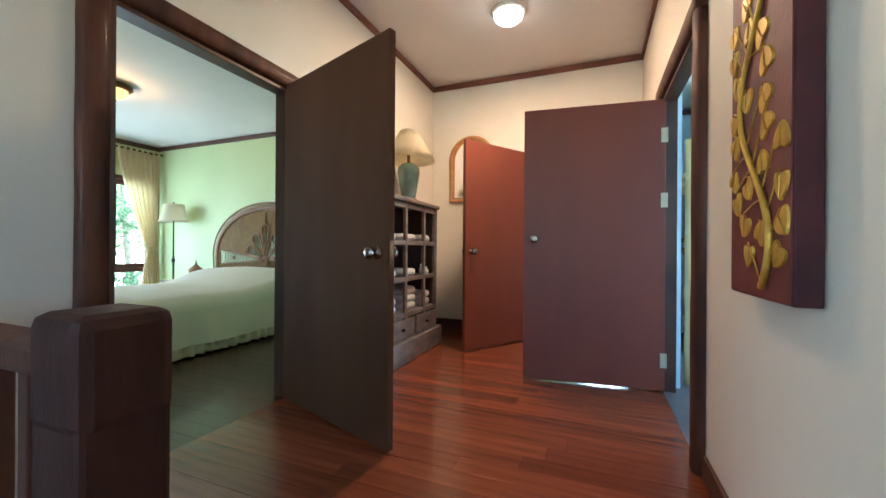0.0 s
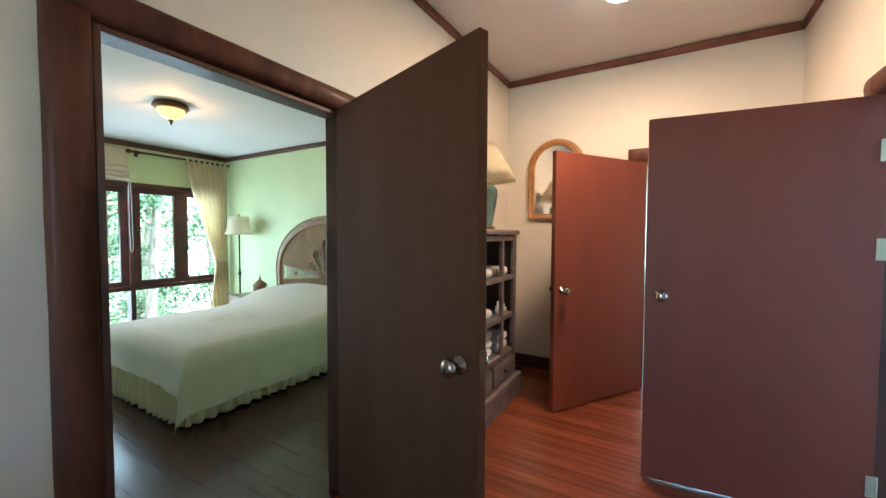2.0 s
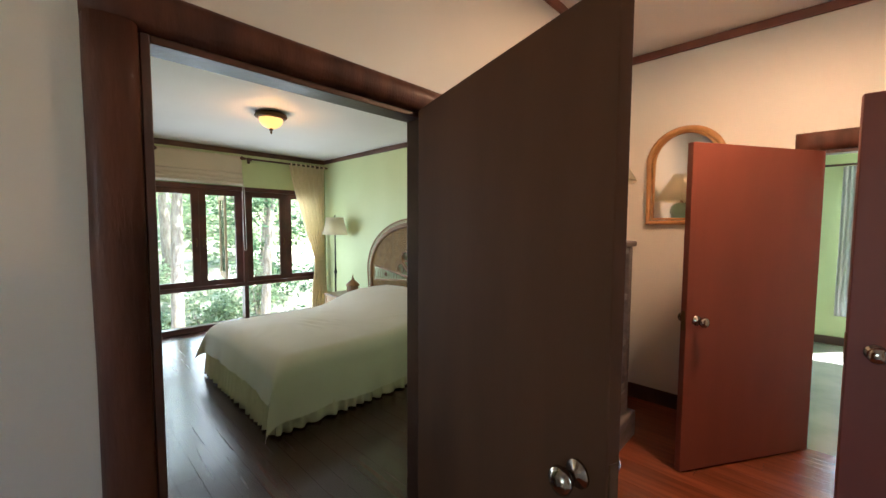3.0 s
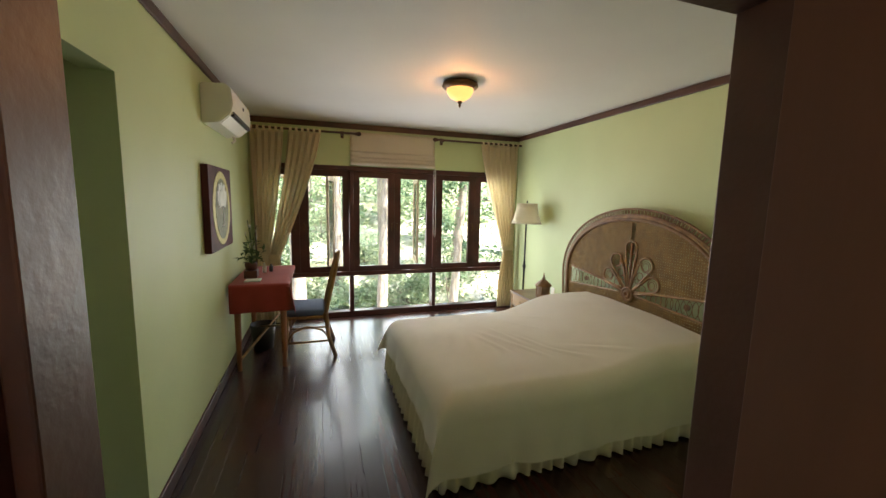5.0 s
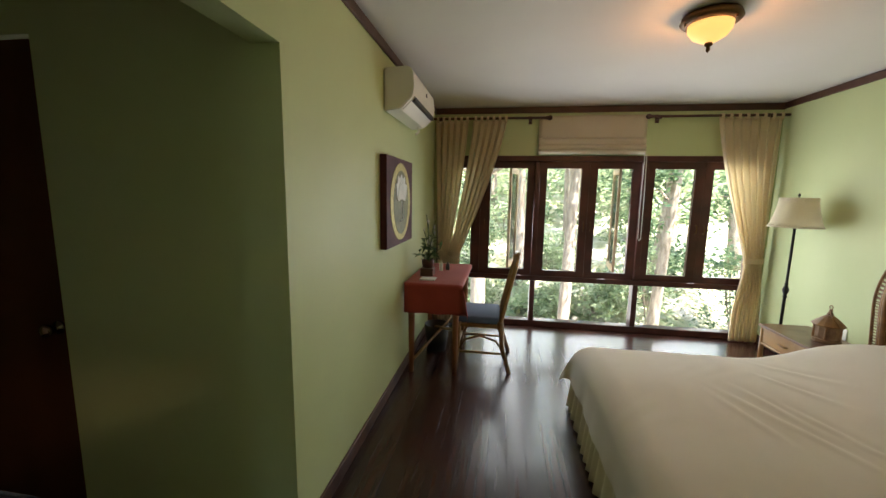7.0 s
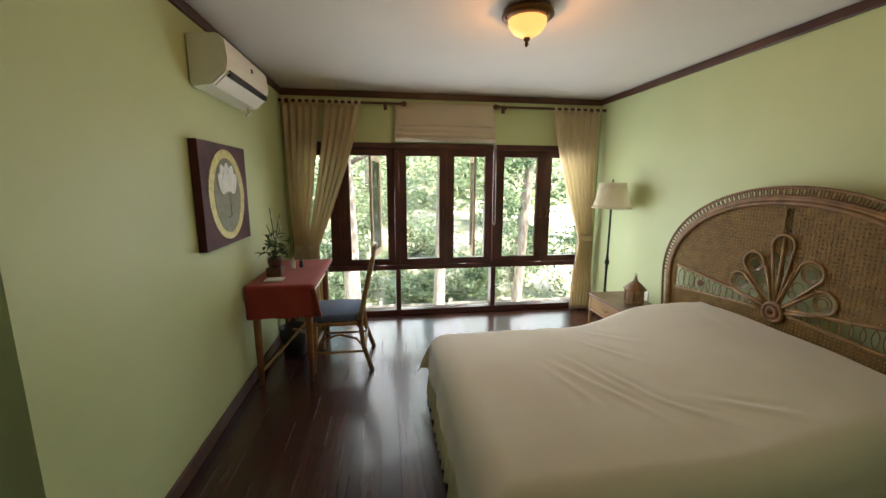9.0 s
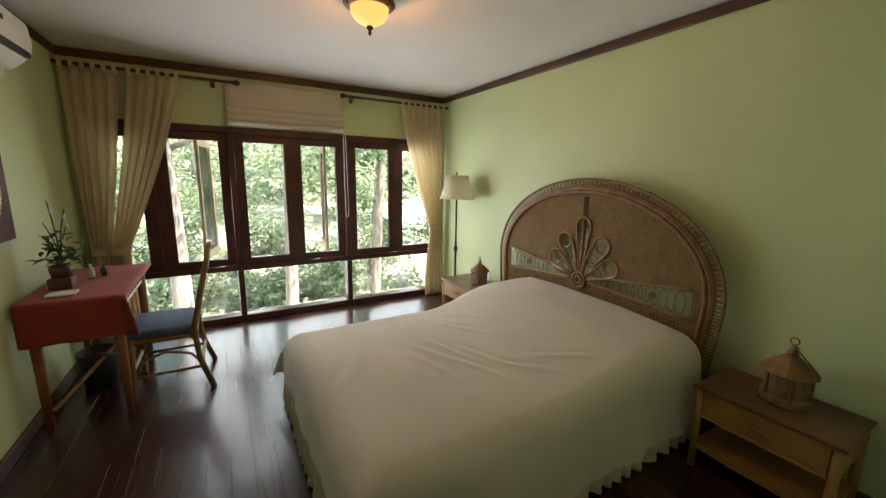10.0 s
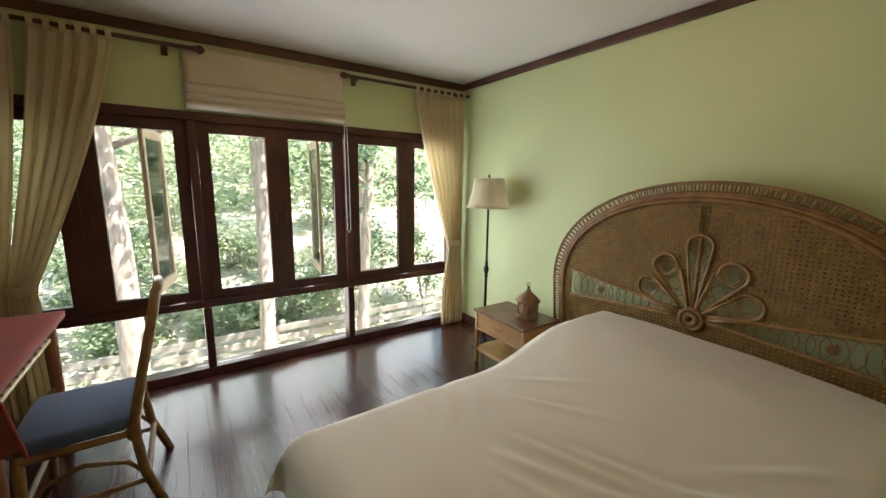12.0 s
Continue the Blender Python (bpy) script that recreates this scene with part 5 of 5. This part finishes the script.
# ---- loft room beyond the doorway ----
wall("wall_loft_north", "y", 5.2, 5.3, HE + 0.12, 4.9, -0.1, 3.0, [], BLUE_WALL, "pale blue wall of the loft room")
wall("wall_loft_south", "y", 1.2, 1.3, HE + 0.12, 4.9, -0.1, 3.0, [], BLUE_WALL, "pale blue wall of the loft room")
wall("wall_loft_east", "x", 4.6, 4.72, 1.3, 5.2, -0.1, 3.0, [(2.3, 4.1, 1.1, 2.5)], BLUE_WALL, "pale blue wall with the loft room's window")
wall("wall_loft_west", "x", HE + 0.072, HE + 0.125, 1.3, 5.2, -0.1, 3.0, [(D3[0] - 0.12, D3[1] + 0.12, D3[2], D3[3] + 0.1)], BLUE_WALL, "pale blue inner face of the loft doorway")
setting("ceiling_loft", boxes((HE + 0.12, 4.72, 1.2, 5.3, 2.95, 3.05)), BLUE_WALL, "pale blue loft room ceiling", "ceiling")
setting("floor_loft", boxes((HE + 0.0, 4.72, 1.2, 5.3, -0.1, -0.006)), SLATE, "grey slate-tiled loft room floor", "floor")
trim_run("trim_loft_north", HE + 0.18, 4.6, 5.178, 5.2, 2.62, 2.68)
bunk = thing("bamboo_bunk", 1.6, 4.0, 0.0, "tall bamboo bunk frame with a rope-tied ladder", "bunk bed")
for x, y, h in ((0.965, 3.13, 1.80), (2.3, 3.13, 1.80), (0.99, 4.7, 1.80), (2.3, 4.7, 1.80)):
    pts, rad = [], []
    for i in range(20):
        z = h * i / 19
        pts.append((x, y, z))
        rad.append(0.044 if i % 4 == 3 else 0.039)
    bm = bmesh.new()
    tube(bm, pts, rad, 10)
    part("bamboo_post", bm, BAMBOO, bunk, smooth=True)
for y in (3.13, 4.7):
    part("deck_beam", boxes((1.005, 2.26, y - 0.045, y + 0.045, 1.60, 1.77), bevel=0.02), BAMBOO, bunk)
for k in range(12):
    part("deck_slat", tubes([[(1.05 + k * 0.105, 3.18, 1.64), (1.05 + k * 0.105, 4.65, 1.64)]], 0.03, 8), BAMBOO, bunk)
part("ladder_post", tubes([[(1.21, 3.13, 0.0), (1.21, 3.13, 1.04)]], 0.042, 10), BAMBOO, bunk, smooth=True)
for z in (0.17, 0.47, 0.81):
    part("rung", tubes([[(0.97, 3.13, z), (1.24, 3.13, z)]], 0.026, 8), BAMBOO, bunk, smooth=True)
part("back_brace", tubes([[(1.02, 4.68, 1.1), (2.25, 4.68, 0.3)]], 0.03, 8), BAMBOO_BROWN, bunk)
part("back_brace", tubes([[(1.55, 4.68, 0.0), (1.55, 4.68, 1.6)]], 0.03, 8), BAMBOO_BROWN, bunk)
part("back_rail", tubes([[(1.02, 4.70, 1.1), (2.27, 4.70, 1.1)]], 0.025, 8), BAMBOO_BROWN, bunk)
tagged(mesh_object("low_bench", boxes((1.15, 2.1, 4.1, 4.55, 0.22, 0.30), (1.2, 1.28, 4.15, 4.5, 0.0, 0.22), (1.97, 2.05, 4.15, 4.5, 0.0, 0.22), bevel=0.006), LOG), "low grey wooden bench under the bunk", "bench")
setting("wall_loft_stone", boxes((HE + 0.17, 4.58, 5.14, 5.176, 0.0, 1.68)), CONCRETE, "rough grey plastered lower wall behind the bunk", "wall")

# ---- back room ----
wall("wall_back_east", "x", 1.4, 1.5, HN + 0.12, 7.9, -0.1, 2.9, [], GREEN_WALL, "green wall of the back room")
wall("wall_back_west", "x", -2.2, -2.1, HN + 0.12, 7.9, -0.1, 2.9, [], GREEN_WALL, "green wall of the back room")
wall("wall_back_north", "y", 7.7, 7.8, -2.1, 1.4, -0.1, 2.9, [(0.06, 1.1, 0.75, 2.25)], GREEN_WALL, "green wall with the back room's window")
setting("ceiling_back", boxes((-2.2, 1.5, HN + 0.12, 7.8, 2.7, 2.8)), CEILING, "white back room ceiling", "ceiling")
setting("floor_back", boxes((-2.2, 1.5, HN + 0.0, 7.8, -0.1, -0.006)), TILE, "grey glossy tiled floor of the back room", "floor")
trim_run("baseboard_back_north", -2.1, 1.4, 7.684, 7.7, 0.0, 0.11)
curtain_back = thing("back_curtain", 0.06, 7.6, 0.3, "white curtain beside the back room's window", "curtain")
part("cloth", sheet(lambda u, v: (-0.06 + 0.24 * u, 7.60 + 0.025 * math.sin(u * 34), 2.3 - 1.9 * v), 60, 6, 0.003), TOWEL, curtain_back, smooth=True)
part("pole", tubes([[(-1.3, 7.6, 2.32), (0.8, 7.6, 2.32)]], 0.014, 8), TRIM, curtain_back)

# ---- outdoors ----
rng = np.random.default_rng(5)


def ground_z(x, y):
    d = -6.9 - x
    if d < 0:
        return -3.4
    base = -2.3 + (0.29 * (d - 5) if d > 5 else 0.0)
    base = min(base, 9 + 0.01 * d)
    return base + 0.12 * noise.noise((x * 0.5, y * 0.5, 0)) * min(1, d) + 0.5 * noise.noise((x * 0.08, y * 0.08, 3)) * min(1, d / 6)


xs = [-900, -400, -200, -120, -90, -70] + [-60 + i for i in range(40)] + [-20 + 0.4 * i for i in range(33)] + [-6.9, -6.88, 20, 60, 300, 900]
ys = [-900, -300, -120, -70] + [-45 + i * 1.2 for i in range(78)] + [60, 120, 300, 900]
bm = bmesh.new()
g = [[bm.verts.new((x, y, ground_z(x, y))) for y in ys] for x in xs]
for i in range(len(xs) - 1):
    for j in range(len(ys) - 1):
        bm.faces.new((g[i][j], g[i + 1][j], g[i + 1][j + 1], g[i][j + 1]))
tagged(mesh_object("ground", bm, GROUND, True), "sunlit leaf-strewn garden slope outside the window", "ground", "", "structure")


def leaves(name, centres, size, material, flat=0.5):
    """Small folded leaves at many points, one mesh."""
    c = np.asarray(centres, dtype=float)
    n = len(c)
    d = rng.normal(size=(n, 3))
    d[:, 2] *= flat
    d /= np.linalg.norm(d, axis=1)[:, None]
    up = rng.normal(size=(n, 3)) * 0.5 + np.array([0, 0, 1.0])
    s = np.cross(d, up)
    s /= np.linalg.norm(s, axis=1)[:, None] + 1e-9
    ln = (size * rng.uniform(0.6, 1.35, n))[:, None]
    nn = np.cross(s, d)
    verts = np.stack([c - d * ln, c + s * ln * 0.42 + nn * ln * 0.12, c + d * ln, c - s * ln * 0.42 + nn * ln * 0.12], axis=1).reshape(-1, 3)
    faces = np.arange(n * 4).reshape(-1, 4)
    me = bpy.data.meshes.new(name)
    me.from_pydata(verts.tolist(), [], faces.tolist())
    me.materials.append(material)
    return new(name, me)


def tree(x, y, height, r, lean, crown_lo, crown_r, count, size, material, label):
    z0 = ground_z(x, y) - 0.1
    height, crown_lo = height + 1.5, crown_lo + 1.5
    th = thing("tree", x, y, z0, label, "tree", "garden trees")
    pts = [(x + lean[0] * s + 0.12 * math.sin(s * 5 + x), y + lean[1] * s + 0.12 * math.sin(s * 4 + y), z0 + height * s) for s in [i / 12 for i in range(13)]]
    bm = bmesh.new()
    tube(bm, pts, [r * (1.5 if i == 0 else 1.12 - 0.75 * i / 12) for i in range(13)], 12)
    part("trunk", bm, BARK, th, smooth=True)
    cents = []
    for k in range(9):
        i = 5 + k % 8
        a = rng.uniform(0, math.tau)
        ln = crown_r * rng.uniform(0.6, 1.0)
        b = Vector(pts[min(i, 12)])
        e = b + Vector((math.cos(a) * ln, math.sin(a) * ln, ln * rng.uniform(0.05, 0.5)))
        m = b.lerp(e, 0.5) + Vector((0, 0, 0.15 * ln))
        bm = bmesh.new()
        tube(bm, [b, m, e], [r * 0.35, r * 0.2, r * 0.06], 6)
        part("limb", bm, BARK, th, smooth=True)
        for q in range(7):
            cents.append(np.array(b.lerp(e, rng.uniform(0.35, 1.1))) + rng.normal(size=3) * 0.3 * crown_r * np.array([1, 1, 0.6]))
    cents = np.array(cents)
    cents[:, 2] = np.maximum(cents[:, 2], z0 + crown_lo)
    p = cents[rng.integers(0, len(cents), count)] + rng.normal(size=(count, 3)) * crown_r * np.array([0.17, 0.17, 0.10])
    ob = leaves("crown", p, size, material)
    ob.parent = th
    ob.matrix_parent_inverse = Matrix.Translation((-x, -y, -z0))
    return th


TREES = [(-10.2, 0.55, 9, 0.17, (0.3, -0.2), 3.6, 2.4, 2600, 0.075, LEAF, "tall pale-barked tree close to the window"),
         (-10.6, 2.45, 10, 0.13, (-0.5, 0.9), 3.6, 2.4, 2600, 0.075, LEAF_HAZED, "slender leaning tree with sunlit pale bark"),
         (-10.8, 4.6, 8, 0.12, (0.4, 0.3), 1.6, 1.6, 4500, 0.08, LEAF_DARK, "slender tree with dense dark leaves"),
         (-13.5, -1.5, 9, 0.2, (0.2, 0.4), 2.2, 2.8, 4000, 0.09, LEAF_HAZED, "garden tree with a sunlit crown"),
         (-15.0, 1.6, 9, 0.15, (-0.3, 0.3), 1.8, 2.8, 4000, 0.09, LEAF_HAZED, "garden tree with a sunlit crown"),
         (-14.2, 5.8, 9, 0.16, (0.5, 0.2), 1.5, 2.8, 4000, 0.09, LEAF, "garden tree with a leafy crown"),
         (-18.5, 4.0, 10, 0.2, (0.2, -0.5), 2.0, 3.2, 4000, 0.11, LEAF_HAZED, "garden tree with a sunlit crown"),
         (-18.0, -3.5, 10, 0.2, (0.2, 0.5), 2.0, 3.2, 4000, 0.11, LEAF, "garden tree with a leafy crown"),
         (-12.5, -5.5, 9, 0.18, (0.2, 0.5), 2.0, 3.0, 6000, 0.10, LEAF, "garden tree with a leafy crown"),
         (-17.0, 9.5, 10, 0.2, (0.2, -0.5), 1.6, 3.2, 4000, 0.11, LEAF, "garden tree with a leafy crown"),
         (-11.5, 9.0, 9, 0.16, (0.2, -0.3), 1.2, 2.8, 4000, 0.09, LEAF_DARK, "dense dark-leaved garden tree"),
         (-23.0, 0.5, 11, 0.22, (0.2, -0.5), 2.0, 3.6, 4000, 0.13, LEAF_HAZED, "garden tree with a sunlit crown"),
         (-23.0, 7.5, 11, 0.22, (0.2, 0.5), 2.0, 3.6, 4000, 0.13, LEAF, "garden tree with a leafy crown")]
for row in TREES:
    tree(*row)


def shrub(x, y, r, h, count, size, material):
    z = ground_z(x, y)
    th = thing("shrub", x, y, z, "leafy garden shrub on the slope", "shrub", "garden shrubs")
    part("stems", tubes([[(x, y, z - 0.05), (x + 0.4 * r * math.cos(k * 1.6), y + 0.4 * r * math.sin(k * 1.6), z + 0.7 * h)] for k in range(4)], 0.02, 5), BARK, th)
    cl = rng.normal(size=(14, 3)) * np.array([r * 0.5, r * 0.5, h * 0.3]) + np.array([x, y, z + h * 0.5])
    p = cl[rng.integers(0, 14, count)] + rng.normal(size=(count, 3)) * r * 0.22
    p[:, 2] = np.maximum(p[:, 2], z + 0.02)
    ob = leaves("foliage", p, size, material)
    ob.parent = th
    ob.matrix_parent_inverse = Matrix.Translation((-x, -y, -z))


for x, y, r, h, m in ((-12.4, 5.1, 0.8, 3.2, LEAF), (-13.4, 2.6, 0.9, 0.8, LEAF_HAZED), (-13.2, 0.2, 1.0, 1.0, LEAF_HAZED), (-12.8, -2.4, 1.1, 1.2, LEAF_HAZED),
                      (-13.4, 3.9, 1.0, 1.2, LEAF_HAZED), (-15.5, -0.4, 1.2, 1.4, LEAF), (-16.5, 2.8, 1.2, 1.2, LEAF_HAZED), (-15.8, 6.6, 1.2, 1.6, LEAF_DARK),
                      (-13.4, -4.4, 0.9, 1.2, LEAF), (-19.5, 1.2, 1.4, 1.6, LEAF_HAZED), (-19.0, 6.4, 1.4, 1.8, LEAF), (-20.0, -2.0, 1.4, 1.8, LEAF), (-12.5, 7.2, 0.9, 2.6, LEAF_DARK)):
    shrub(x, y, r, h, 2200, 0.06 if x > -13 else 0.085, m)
# their leaf colour is lightened for sun glare and haze
# woods on the far slope
n = 60000
px, py = rng.uniform(-46, -21, n), rng.uniform(-26, 32, n)
cl = np.array([noise.noise((a * 0.35, b * 0.35, 0.0)) for a, b in zip(px, py)])
pz = np.array([ground_z(a, b) for a, b in zip(px, py)]) + np.abs(rng.normal(size=n)) * 3.2 * (0.5 + cl)
tagged(leaves("far_woods", np.stack([px, py, pz], 1), 0.22, LEAF_HAZED), "leafy woods on the far slope, coloured pale for sun and haze", "woods", "", "stuff")
n = 9000
px, py = rng.uniform(-17, -7.4, n), rng.uniform(-6, 10, n)
pz = np.array([ground_z(a, b) for a, b in zip(px, py)]) + np.abs(rng.normal(size=n)) * 0.05 + 0.02
tagged(leaves("fallen_leaves", np.stack([px, py, pz], 1), 0.05, leaf_mat("dry_leaf", (0.30, 0.22, 0.10), (0.12, 0.18, 0.05)), 0.15), "dry and green leaves strewn over the slope", "leaves", "", "stuff")
FX = -11.4
fence = thing("log_fence", FX, 2.2, -2.35, "low weathered plank rails along the garden path", "fence")
for k in range(3):
    z = -2.02 + k * 0.22
    part("rail", boxes((FX - 0.03, FX + 0.01, -4.5, 8.6, z, z + 0.14), bevel=0.006), LOG, fence)
for k in range(8):
    y = -4.2 + k * 1.8
    part("post", boxes((FX - 0.11, FX - 0.031, y - 0.06, y + 0.06, -2.6, -1.36), bevel=0.008), LOG, fence)

# ---- floor boards ----
sub = setting("floor_bedroom", boxes((BW - 0.1, HW - 0.0005, BS - 3.1, BN + 0.1, -0.12, -0.022)), BLACK, "dark polished plank floor of the bedroom", "floor")
subh = setting("floor_hall", boxes((HW, HE, 0.372, HN, -0.14, -0.022)), BLACK, "red polished plank floor of the hall", "floor")


def plank_mesh(length, width, material):
    bm = bmesh.new()
    c = 0.0005
    lo = [(0, 0), (length, 0), (length, width), (0, width)]
    hi = [(c, c), (length - c, c), (length - c, width - c), (c, width - c)]
    rings = [[bm.verts.new((a, b, z)) for a, b in pts] for pts, z in ((lo, -0.021), (lo, -c), (hi, 0.0))]
    for r, s in zip(rings, rings[1:]):
        for k in range(4):
            bm.faces.new((r[k], r[(k + 1) % 4], s[(k + 1) % 4], s[k]))
    bm.faces.new(rings[-1])
    me = bpy.data.meshes.new("plank")
    bm.to_mesh(me)
    bm.free()
    me.materials.append(material)
    return me


def lay(floor, x0, x1, y0, y1, width, length, material, seed):
    rnd = random.Random(seed)
    meshes = {}
    y = y0
    while y < y1 - 0.01:
        w = min(width, y1 - y)
        x = x0
        first = rnd.uniform(0.4, 1.0) * length
        while x < x1 - 0.01:
            ln = min(first, x1 - x)
            first = length
            key = (round(ln, 3), round(w, 3))
            if key not in meshes:
                meshes[key] = plank_mesh(ln - 0.001, w - 0.0012, material)
            ob = new("plank", meshes[key])
            ob.location = (x, y, rnd.uniform(-0.0006, 0.0006))
            ob.parent = floor
            x += ln
        y += width


lay(sub, BW - 0.04, HW, BS - 0.12, BN, 0.118, 2.4, PLANK_DARK, 1)
lay(sub, -3.33, BE, BS - 3.0, BS - 0.12, 0.118, 2.4, PLANK_DARK, 2)
lay(subh, HW + 0.001, HE, 0.374, HN, 0.118, 1.9, PLANK_RED, 3)
